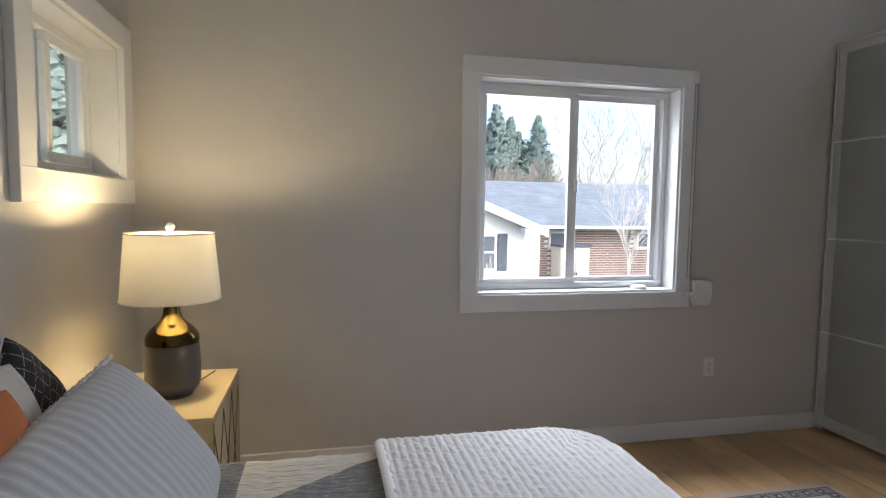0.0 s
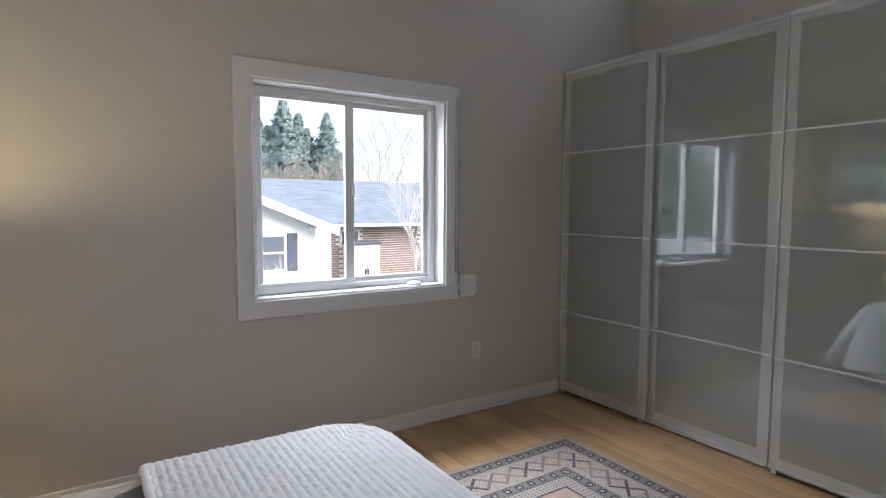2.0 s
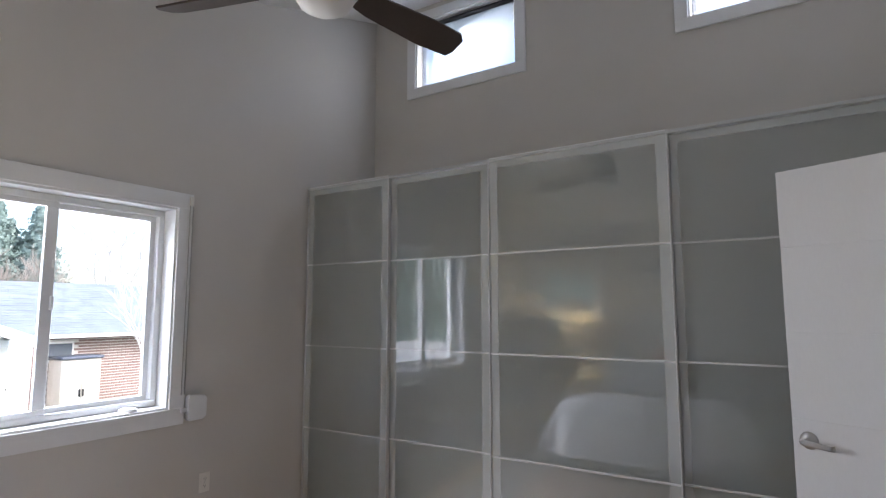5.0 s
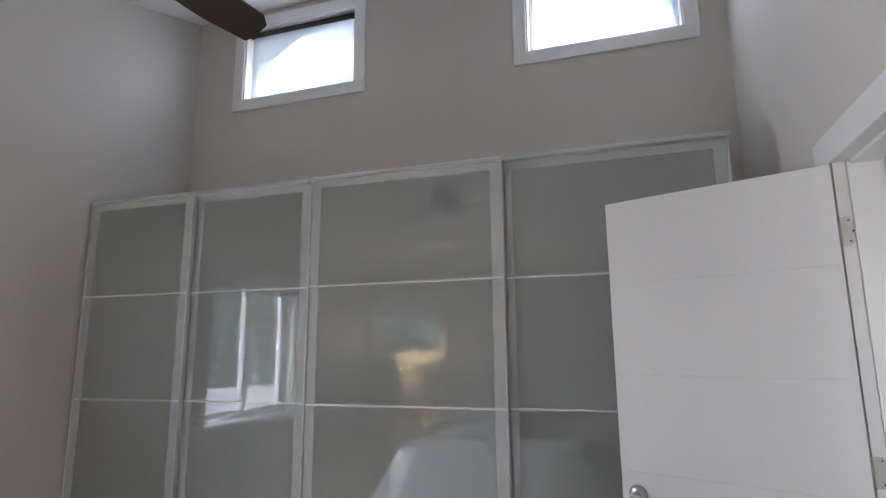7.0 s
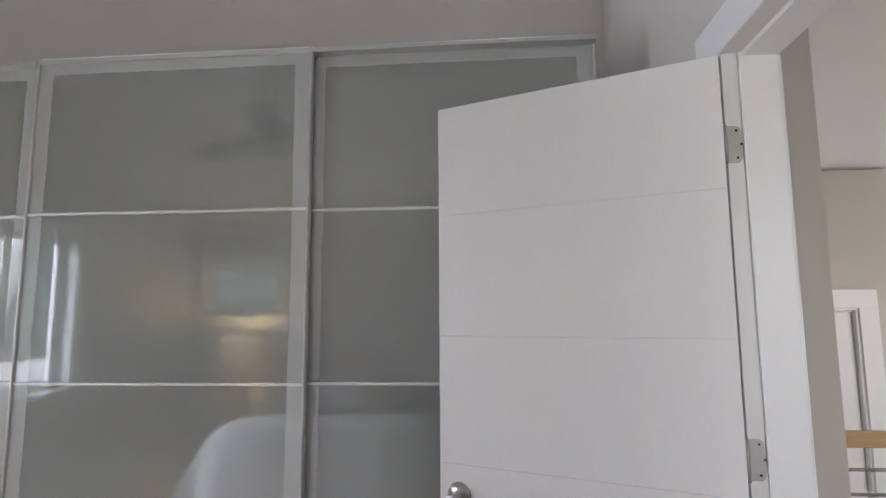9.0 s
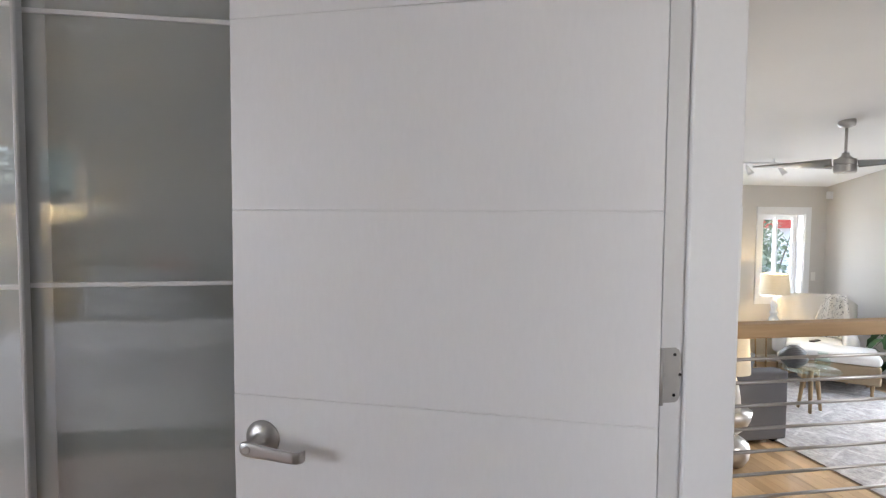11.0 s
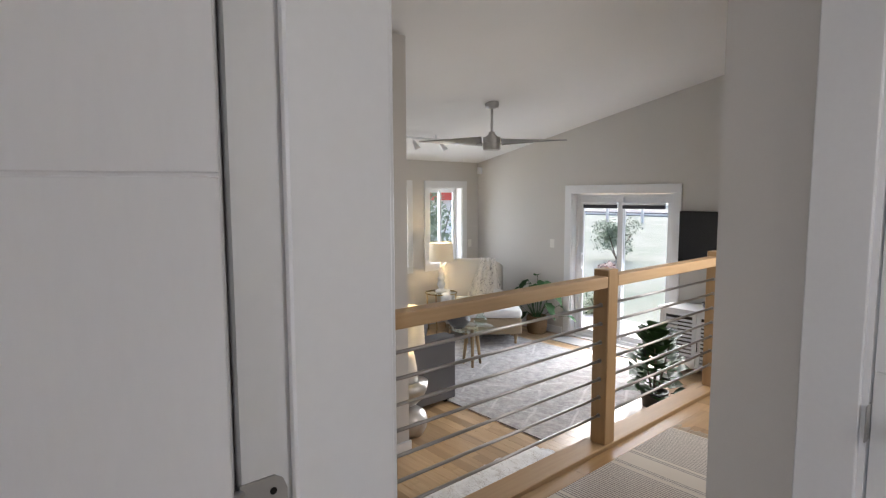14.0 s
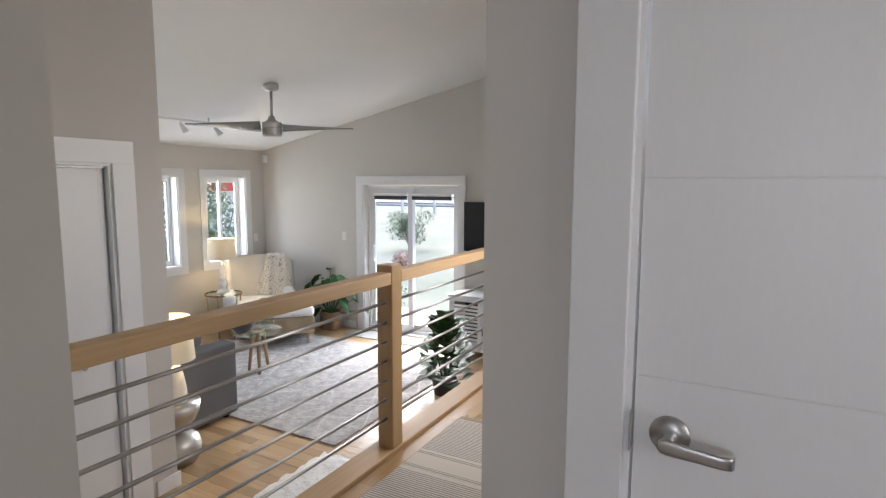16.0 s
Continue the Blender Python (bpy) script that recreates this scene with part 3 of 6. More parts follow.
def wall_x(name, y0, y1, x0, x1, z0, top, holes, material=None):
    """A wall that runs along x, with openings (x0, x1, z0, z1) cut through; top(x) is its upper edge."""
    bm = bmesh.new()
    xs = sorted({x0, x1, *[h[0] for h in holes], *[h[1] for h in holes]})
    for a, b in zip(xs, xs[1:]):
        spans, low = [], z0
        for h in sorted(holes, key=lambda q: q[2]):
            if h[0] <= a + 1e-6 and h[1] >= b - 1e-6:
                if h[2] > low:
                    spans.append((low, h[2], None))
                low = h[3]
        spans.append((low, None, None))
        for lo, hi, _ in spans:
            ta, tb = (hi, hi) if hi is not None else (top(a), top(b))
            vs = [bm.verts.new(c) for c in ((a, y0, lo), (b, y0, lo), (b, y1, lo), (a, y1, lo), (a, y0, ta), (b, y0, tb), (b, y1, tb), (a, y1, ta))]
            for q in ((0, 1, 2, 3), (4, 7, 6, 5), (0, 4, 5, 1), (1, 5, 6, 2), (2, 6, 7, 3), (3, 7, 4, 0)):
                bm.faces.new([vs[i] for i in q])
    return structure(name, bm, material or WALL)


def wall_y(name, x0, x1, y0, y1, z0, z1, holes, material=None):
    """A wall that runs along y with a level top."""
    bm = bmesh.new()
    ys = sorted({y0, y1, *[h[0] for h in holes], *[h[1] for h in holes]})
    for a, b in zip(ys, ys[1:]):
        low = z0
        for h in sorted(holes, key=lambda q: q[2]):
            if h[0] <= a + 1e-6 and h[1] >= b - 1e-6:
                if h[2] > low:
                    bx(bm, x0, x1, a, b, low, h[2])
                low = h[3]
        bx(bm, x0, x1, a, b, low, z1)
    return structure(name, bm, material or WALL)


# ---------------------------------------------------------------- the shell
FZ = -0.56                                   # the living room floor, three steps down
XW, XB, YA, YC = -0.87, 3.807, 2.867, -0.87  # bedroom walls
XE, YS = 8.366, -6.858                       # living room walls


def bed_ceiling(x):
    return 3.982 + 0.333 * (x - 3.70)


def live_ceiling(x):
    return 1.83 + 0.206 * (XE - x)


T = 0.05
wall_x("wall_window", YA, YA + 0.20, XW - 0.2, XB + 0.15, -0.1, lambda x: bed_ceiling(x) + T, [(0.80, 1.995, 0.885, 2.05)])
wall_y("wall_bed", XW - 0.2, XW, YC, YA, -0.1, bed_ceiling(XW), [(1.915, 2.695, 1.456, 2.015)])
wall_y("wall_clerestory", XB, XB + 0.15, YC, YA, -0.1, bed_ceiling(XB), [(1.495, 2.425, 3.305, 3.885), (-0.64, 0.285, 3.305, 3.885)])
wall_x("wall_door", YC - 0.115, YC, XW - 0.2, XB + 0.15, -0.1, lambda x: bed_ceiling(x) + T, [(1.735, 2.545, -0.1, 2.05)])
c = [(XW - 0.2, bed_ceiling(XW - 0.2)), (XB + 0.4, bed_ceiling(XB + 0.4))]
ceiling = structure("ceiling", prism([c[0], c[1], (c[1][0], c[1][1] + 0.15), (c[0][0], c[0][1] + 0.15)], YC, YA, "y"), CEIL)

# hall, landing and living room
wall_x("wall_hall", -2.09, -1.971, 0.5, 2.674, -0.1, live_ceiling, [(1.605, 2.405, -0.1, 2.05)])
wall_y("wall_landing", 2.55, 2.674, YS, -2.09, FZ - 0.1, live_ceiling(2.55), [(-4.9, -3.7, 0.9, 2.05)])
wall_y("wall_hall_end", 0.38, 0.5, -2.09, YC - 0.115, -0.1, live_ceiling(0.4), [(-1.85, -1.10, 0.95, 2.05)])
structure("wall_stub", box(3.576, XB + 0.15, -1.671, YC - 0.115, FZ - 0.1, live_ceiling(3.576)), WALL)
wall_x("wall_stairwell", -1.671, -1.55, XB + 0.15, 5.43, FZ - 0.1, live_ceiling, [])
wall_y("wall_closet", 5.31, 5.43, -3.133, -1.671, FZ - 0.1, live_ceiling(5.43), [(-2.83, -2.0, FZ - 0.1, 1.46)])
wall_x("wall_sofa", -3.133, -3.02, 5.43, XE + 0.2, FZ - 0.1, live_ceiling, [])
structure("closet_inside", box(5.95, 6.0, -3.02, -1.671, FZ - 0.1, 2.2), WALL)
wall_y("wall_east", XE, XE + 0.2, YS, -3.133, FZ - 0.1, live_ceiling(XE), [(-5.46, -4.82, 0.33, 1.45), (-6.51, -5.87, 0.33, 1.45)])
wall_x("wall_slider", YS - 0.18, YS, 2.55, XE + 0.2, FZ - 0.1, lambda x: live_ceiling(x) + T, [(5.215, 6.60, FZ, 1.36)])
a, b = 0.38, XE + 0.5
structure("ceiling_living", prism([(a, live_ceiling(a)), (b, live_ceiling(b)), (b, live_ceiling(b) + 0.15), (a, live_ceiling(a) + 0.15)], YS, YC - 0.115, "y"), CEIL)

# sub-floors under the boards
structure("subfloor_bedroom", box(XW, XB, YC, YA, -0.1, -0.014), JOINT)
structure("subfloor_landing", box(0.5, 3.72, YS, YC, -0.1, -0.014), JOINT)
structure("subfloor_living", box(3.84, XE, YS, -1.671, FZ - 0.1, FZ - 0.014), JOINT)
structure("landing_face", box(3.72, 3.84, YS, -1.671, FZ - 0.1, -0.03), TRIM)


def baseboard(x0, x1, y0, y1, z):
    b_ = box(x0, x1, y0, y1, z, z + 0.10, 0.004)
    return structure("baseboard", b_, TRIM)


baseboard(XW, 3.02, YA - 0.015, YA, 0)
baseboard(XW, XW + 0.015, YC, YA - 0.015, 0)
baseboard(XW + 0.015, 1.64, YC, YC + 0.015, 0)
baseboard(2.674, 2.689, YS, -1.971, 0)
baseboard(6.72, XE, YS, YS + 0.015, FZ)
baseboard(3.86, 5.10, YS, YS + 0.015, FZ)
baseboard(XE - 0.015, XE, YS + 0.015, -3.133, FZ)
baseboard(5.43, XE - 0.015, -3.148, -3.133, FZ)
baseboard(5.295, 5.31, -3.148, -2.985, FZ)
baseboard(2.51, 2.674, -1.971, -1.956, 0)


# ---------------------------------------------------------------- windows and doors
def casing(parent, axis, at, out, a0, a1, z0, z1, w=0.095, t=0.02, sill=True):
    """Flat boards round an opening; at: the wall's face, out: the way the boards stand off it."""
    lo, hi = sorted((at, at + out * t))

    def brd(name, p0, p1, q0, q1):
        bm_ = box(p0, p1, lo, hi, q0, q1, 0.002) if axis == "x" else box(lo, hi, p0, p1, q0, q1, 0.002)
        part(name, bm_, TRIM, parent)

    brd("head_casing", a0 - w, a1 + w, z1, z1 + w)
    brd("side_casing", a0 - w, a0, z0, z1)
    brd("side_casing", a1, a1 + w, z0, z1)
    if sill:
        brd("bottom_casing", a0 - w, a1 + w, z0 - w, z0)


def liner(parent, axis, n0, n1, a0, a1, z0, z1, t=0.012, sill=True):
    """Thin boards that line the opening through the wall."""
    def brd(p0, p1, q0, q1):
        bm_ = box(p0, p1, n0, n1, q0, q1) if axis == "x" else box(n0, n1, p0, p1, q0, q1)
        part("jamb_liner", bm_, TRIM, parent)
    brd(a0, a0 + t, z0, z1)
    brd(a1 - t, a1, z0, z1)
    brd(a0 + t, a1 - t, z1 - t, z1)
    if sill:
        brd(a0 + t, a1 - t, z0, z0 + t)


def sash(parent, name, axis, n0, n1, a0, a1, z0, z1, w, glassy=True, material=None, right=None):
    """A sliding or fixed light: four frame members and a pane."""
    material = material or VINYL
    def b_(p0, p1, q0, q1, m0=n0, m1=n1, bev=0.003):
        return box(p0, p1, m0, m1, q0, q1, bev) if axis == "x" else box(m0, m1, p0, p1, q0, q1, bev)
    fr = part(name, b_(a0, a1, z0, z0 + w), material, parent)
    part("rail", b_(a0, a1, z1 - w, z1), material, fr)
    part("stile", b_(a0, a0 + w, z0 + w, z1 - w), material, fr)
    wr_ = right or w
    part("stile", b_(a1 - wr_, a1, z0 + w, z1 - w), material, fr)
    if glassy:
        mid = (n0 + n1) / 2
        g = part("pane", b_(a0 + w, a1 - wr_, z0 + w, z1 - w, mid - 0.003, mid + 0.003, 0.0), PANE, fr)
        g.visible_shadow = False
    return fr


# bedroom slider window
w1 = thing("window_1", "white sliding window with flat white casing, overlooking a neighbour's house", "window", kind="structure")
casing(w1, "x", YA, -1, 0.80, 1.995, 0.885, 2.05, 0.092)
liner(w1, "x", YA - 0.004, YA + 0.19, 0.80, 1.995, 0.885, 2.05)
sash(w1, "outer_frame", "x", YA + 0.10, YA + 0.17, 0.813, 1.982, 0.898, 2.037, 0.036, False)
sash(w1, "sliding_sash", "x", YA + 0.105, YA + 0.13, 0.845, 1.418, 0.928, 2.005, 0.031, right=0.056)
sash(w1, "fixed_sash", "x", YA + 0.137, YA + 0.162, 1.378, 1.95, 0.928, 2.005, 0.034)
part("sash_lock", box(1.40, 1.418, YA + 0.09, YA + 0.105, 1.45, 1.52, 0.004), VINYL, w1)
part("sash_lock", box(1.40, 1.412, YA + 0.09, YA + 0.105, 1.66, 1.70, 0.003), VINYL, w1)

# window over the bedside table
w2 = thing("window_2", "small white sliding window with deep lined reveal above the bedside table", "window", kind="structure")
casing(w2, "y", XW, 1, 1.915, 2.695, 1.456, 2.015, 0.105, 0.03)
liner(w2, "y", XW - 0.18, XW + 0.004, 1.915, 2.695, 1.456, 2.015)
sash(w2, "outer_frame", "y", XW - 0.17, XW - 0.10, 1.927, 2.683, 1.468, 2.003, 0.034, False)
sash(w2, "sliding_sash", "y", XW - 0.13, XW - 0.105, 2.30, 2.655, 1.50, 1.972, 0.04)
sash(w2, "fixed_sash", "y", XW - 0.165, XW - 0.14, 1.955, 2.33, 1.50, 1.972, 0.035)

# clerestory windows
for i, (y0, y1) in enumerate(((1.495, 2.425), (-0.64, 0.285))):
    w = thing("window_%d" % (3 + i), "high clerestory window with flat white casing", "window", kind="structure")
    casing(w, "y", XB, -1, y0, y1, 3.305, 3.885, 0.082)
    liner(w, "y", XB - 0.004, XB + 0.14, y0, y1, 3.305, 3.885)
    sash(w, "outer_frame", "y", XB + 0.085, XB + 0.13, y0 + 0.012, y1 - 0.012, 3.317, 3.873, 0.03)
    bl = thing("roller_blind", "translucent grey solar roller blind drawn down over a clerestory window", "blind", (0, 0, 0), group="clerestory blinds")
    part("fabric", box(XB + 0.030, XB + 0.0315, y0 + 0.035, y1 - 0.045, 3.325, 3.85), SOLAR, bl, "translucent blue-grey mesh")
    part("roller", rod((XB + 0.036, y0 + 0.02, 3.847), (XB + 0.036, y1 - 0.02, 3.847), 0.022, 14), BLINDDARK, bl, smooth=True)
    part("bottom_bar", box(XB + 0.024, XB + 0.038, y0 + 0.035, y1 - 0.045, 3.319, 3.329, 0.003), BLINDDARK, bl)
    for yy in (y0 + 0.014, y1 - 0.024):
        part("bracket", box(XB + 0.012, XB + 0.06, yy, yy + 0.006, 3.82, 3.873), VINYL, bl)

# living room windows
for i, (y0, y1) in enumerate(((-5.46, -4.82), (-6.51, -5.87))):
    w = thing("window_%d" % (5 + i), "tall white living-room window with flat white casing", "window", kind="structure")
    casing(w, "y", XE, -1, y0, y1, 0.33, 1.45, 0.095)
    liner(w, "y", XE - 0.004, XE + 0.19, y0, y1, 0.33, 1.45)
    sash(w, "outer_frame", "y", XE + 0.11, XE + 0.18, y0 + 0.012, y1 - 0.012, 0.342, 1.438, 0.03, False)
    mid = (y0 + y1) / 2
    sash(w, "sliding_sash", "y", XE + 0.115, XE + 0.14, y0 + 0.04, mid + 0.02, 0.37, 1.41, 0.035)
    sash(w, "fixed_sash", "y", XE + 0.145, XE + 0.17, mid - 0.02, y1 - 0.04, 0.37, 1.41, 0.035)

# unseen window at the end of the hall, added to light the hall
wh = thing("window_7", "unseen white hall window with flat white casing, added for light", "window", kind="structure")
casing(wh, "y", 0.5, 1, -1.85, -1.10, 0.95, 2.05, 0.09)
sash(wh, "outer_frame", "y", 0.40, 0.44, -1.84, -1.11, 0.96, 2.04, 0.04)

# unseen window in the landing's side wall, added to light runner and rail
wl = thing("window_8", "unseen white landing window with flat white casing, added for light", "window", kind="structure")
casing(wl, "y", 2.674, 1, -4.9, -3.7, 0.9, 2.05, 0.09)
sash(wl, "outer_frame", "y", 2.575, 2.60, -4.89, -3.71, 0.91, 2.04, 0.04)

# patio slider
pd = thing("door_3", "white two-panel sliding patio door with flat white casing", "patio door", kind="structure")
casing(pd, "x", YS, 1, 5.215, 6.60, FZ, 1.36, 0.10, 0.02, sill=False)
liner(pd, "x", YS - 0.17, YS + 0.004, 5.215, 6.60, FZ, 1.36)
sash(pd, "outer_frame", "x", YS - 0.16, YS - 0.08, 5.23, 6.585, FZ + 0.012, 1.346, 0.04, False)
sash(pd, "sliding_panel", "x", YS - 0.115, YS - 0.085, 5.90, 6.545, FZ + 0.05, 1.308, 0.07)
sash(pd, "fixed_panel", "x", YS - 0.155, YS - 0.125, 5.27, 5.97, FZ + 0.05, 1.308, 0.07)
hd = part("door_handle", box(6.47, 6.492, YS - 0.06, YS - 0.045, 0.35, 0.58, 0.005), VINYL, pd, "white pull handle")
part("handle_post", box(6.472, 6.49, YS - 0.086, YS - 0.058, 0.36, 0.385), VINYL, hd)
part("handle_post", box(6.472, 6.49, YS - 0.086, YS - 0.058, 0.545, 0.57), VINYL, hd)
for x0, x1 in ((5.345, 5.90), (5.975, 6.47)):
    rb = thing("roller_blind", "charcoal roller blind gathered at the top of the patio door", "blind", group="patio door blinds")
    part("fabric", box(x0, x1, YS - 0.076, YS - 0.07, 1.165, 1.225), BLINDDARK, rb)
    part("roller", rod((x0, YS - 0.064, 1.225), (x1, YS - 0.064, 1.225), 0.014, 12), VINYL, rb, smooth=True)


def lever(parent, flip=1, lock=True):
    """A lever handle on a round rose, in the parent's frame: the door's face is y = 0, the lever points to x * flip."""
    h = part("door_handle", lathe([(0.0, 0.0), (0.0335, 0.0), (0.034, 0.002), (0.032, 0.005), (0.018, 0.0115), (0.0125, 0.0125), (0.0115, 0.014), (0.0095, 0.016), (0.0095, 0.050), (0.0, 0.050)], 36), STEEL, parent, "brushed steel lever handle", True)
    bm_ = bmesh.new()
    secs = []
    ring = [2 * math.pi * k / 14 for k in range(14)]
    for s, w, t, lift in ((-0.0145, 0.003, 0.002, 0), (-0.013, 0.008, 0.0035, 0), (-0.009, 0.0115, 0.0045, 0), (0.0, 0.0138, 0.0048, 0), (0.015, 0.0132, 0.0044, 0.0005), (0.035, 0.0118, 0.004, 0.001), (0.060, 0.0108, 0.0036, 0.0015), (0.084, 0.0104, 0.0034, 0.001), (0.093, 0.0103, 0.0034, -0.001), (0.098, 0.0102, 0.0034, -0.005), (0.1005, 0.0102, 0.0032, -0.011), (0.101, 0.0098, 0.003, -0.017), (0.101, 0.006, 0.002, -0.018)):
        row = []
        for q in ring:
            c_, s_ = math.cos(q), math.sin(q)
            row.append(bm_.verts.new((flip * s, 0.09 * s + w * math.copysign(abs(c_) ** 0.6, c_), 0.053 + lift + t * math.copysign(abs(s_) ** 0.6, s_))))
        secs.append(row)
    for p_, q_ in zip(secs, secs[1:]):
        for k in range(14):
            bm_.faces.new((p_[k], p_[(k + 1) % 14], q_[(k + 1) % 14], q_[k]))
    bm_.faces.new(secs[0][::-1])
    bm_.faces.new(secs[-1])
    part("lever", bm_, STEEL, h, smooth=True)
    if lock:
        part("lock_button", lathe([(0.0, 0.056), (0.0085, 0.056), (0.0085, 0.0592), (0.006, 0.0602), (0.0, 0.0602)], 18), DARKSTEEL, h)
    return h


def panel_door(name, label, width, height, grooves, at, rz, handle_x, flip, hz, kind="structure", lock=True):
    """A flush door whose face is split by level grooves. Local x runs along the leaf, its shown face is y = 0, facing +y."""
    d = thing(name, label, "door", at, rz, kind=kind)
    part("core", box(0, width, -0.035, -0.0025, 0.012, height), DOORP, d)
    zs = [0.012, *grooves, height]
    for a_, b_ in zip(zs, zs[1:]):
        part("panel", box(0, width, -0.0025, 0.0, a_ + 0.0009, b_ - 0.0009, 0.001), DOORP, d)
    h = lever(d, flip, lock)
    h.matrix_basis = pose(handle_x, 0, hz, -90, 0, 0)
    h2 = lever(d, flip, False)
    h2.matrix_basis = pose(handle_x, -0.035, hz, 90, 0, 0)
    return d


G = [0.33, 0.67, 1.015, 1.357, 1.70]
door1 = panel_door("door_1", "open white bedroom door with level grooves and a steel lever", 0.749, 2.022, G, (2.512, -0.847, 0), 67.5, 0.69, -1, 0.935)
part("latch_plate", box(0.7485, 0.7505, -0.030, -0.006, 0.90, 0.99), DARKSTEEL, door1)
panel_door("door_2", "closed white hall door with level grooves and a steel lever", 0.755, 2.03, G, (1.629, -1.981, 0), 0, 0.695, -1, 0.918, lock=False)
f1 = thing("door_frame_1", "white door frame and casing of the bedroom doorway", "door frame", kind="structure")
for x0, x1, s in ((2.530, 2.545, 1), (1.735, 1.750, -1)):
    part("jamb", box(x0, x1, YC - 0.117, YC + 0.010, 0, 2.032), TRIM, f1)
    part("stop", box(x0 - 0.010 if s > 0 else x1, x0 if s > 0 else x1 + 0.010, YC - 0.117, YC - 0.027, 0, 2.03, 0.002), TRIM, f1)
part("jamb_head", box(1.735, 2.545, YC - 0.117, YC + 0.002, 2.032, 2.05), TRIM, f1)
part("stop_head", box(1.755, 2.525, YC - 0.116, YC - 0.035, 2.02, 2.032), TRIM, f1)
casing(f1, "x", YC, 1, 1.745, 2.56, 0.0, 2.03, 0.10, 0.018, sill=False)
casing(f1, "x", YC - 0.115, -1, 1.745, 2.535, 0.0, 2.03, 0.085, 0.016, sill=False)
for z in (0.25, 1.05, 1.762):
    hg = part("hinge", prism([(YC + 0.006 + u, z + v) for u, v in ((0.006, 0), (-0.020, 0), (-0.026, 0.004), (-0.029, 0.012), (-0.029, 0.077), (-0.026, 0.085), (-0.020, 0.089), (0.006, 0.089))], 2.5275, 2.5305, "x"), DARKSTEEL, f1, "grey steel butt hinge")
    for u, v in ((-0.012, 0.012), (-0.022, 0.045), (-0.012, 0.078)):
        part("screw", rod((2.5268, YC + u, z + v), (2.5280, YC + u, z + v), 0.0028, 8), BLACK, hg)
    part("knuckle", rod((2.520, YC + 0.018, z), (2.520, YC + 0.018, z + 0.089), 0.006, 12), DARKSTEEL, hg, smooth=True)
f2 = thing("door_frame_2", "white door frame and casing round the closed hall door", "door frame", kind="structure")
for x0, x1 in ((2.388, 2.405), (1.605, 1.625)):
    part("jamb", box(x0, x1, -2.09, -1.9705, 0, 2.034), TRIM, f2)
part("jamb_head", box(1.605, 2.405, -2.09, -1.9705, 2.034, 2.05), TRIM, f2)
casing(f2, "x", -1.971, 1, 1.622, 2.398, 0.0, 2.035, 0.10, 0.018, sill=False)
part("strike_plate", box(2.3855, 2.3885, -1.985, -1.955, 0.885, 0.955, 0.001), DARKSTEEL, f2, "dark steel strike plate")

# folding closet door under the landing
f4 = thing("door_frame_4", "white casing of the closet opening", "door frame", kind="structure")
casing(f4, "y", 5.31, -1, -2.83, -2.0, FZ, 1.46, 0.125, 0.02, sill=False)
liner(f4, "y", 5.306, 5.432, -2.83, -2.0, FZ, 1.46, 0.015, sill=False)
bf = thing("door_4", "white bifold closet door, partly folded", "closet door", kind="structure")
for a0, a1, x0, x1 in ((-2.806, -2.772, 5.345, 5.375),):
    part("leaf", box(x0, x1, a0, a1, FZ + 0.02, 1.43, 0.002), DOORP, bf)
part("leaf", box(5.328, 5.358, -2.764, -2.02, FZ + 0.02, 1.43, 0.002), DOORP, bf)
part("track", box(5.33, 5.38, -2.815, -2.015, 1.432, 1.444), DARKSTEEL, bf)
part("pull_knob", lathe([(0.0, 0.0), (0.006, 0.0), (0.006, 0.016), (0.013, 0.022), (0.013, 0.03), (0, 0.032)], 16), STEEL, bf).matrix_basis = pose(5.328, -2.62, 0.36, 0, -90, 0)

# ---------------------------------------------------------------- bedroom: wardrobe
XF = 3.02                                    # front of the outer sliding doors


def wardrobe(y0, y1, label):
    w = thing("wardrobe", label, "wardrobe", group="wardrobe run")
    part("side_panel", box(3.085, 3.79, y0 + 0.002, y0 + 0.022, 0.0, 2.335), SHELFWHITE, w)
    part("side_panel", box(3.085, 3.79, y1 - 0.022, y1 - 0.002, 0.0, 2.335), SHELFWHITE, w)
    mid = (y0 + y1) / 2
    part("divider", box(3.10, 3.79, mid - 0.018, mid + 0.018, 0.07, 2.30), SHELFWHITE, w)
    part("top_panel", box(3.085, 3.79, y0 + 0.022, y1 - 0.022, 2.315, 2.335), SHELFWHITE, w)
    part("back_panel", box(3.775, 3.79, y0 + 0.022, y1 - 0.022, 0.0, 2.315), SHELFWHITE, w)
    part("plinth", box(3.11, 3.13, y0 + 0.022, y1 - 0.022, 0.0, 0.06), SHELFWHITE, w)
    for z in (0.06, 1.04, 1.95):
        part("shelf", box(3.092, 3.775, y0 + 0.022, mid - 0.018, z, z + 0.02), SHELFWHITE, w)
        part("shelf", box(3.092, 3.775, mid + 0.018, y1 - 0.022, z, z + 0.02), SHELFWHITE, w)
    part("top_rail", box(XF - 0.004, 3.085, y0, y1, 2.335, 2.352, 0.002), ALU, w)
    part("bottom_rail", box(XF + 0.03, 3.085, y0 + 0.01, y1 - 0.01, 0.012, 0.03, 0.002), ALU, w)
    return w


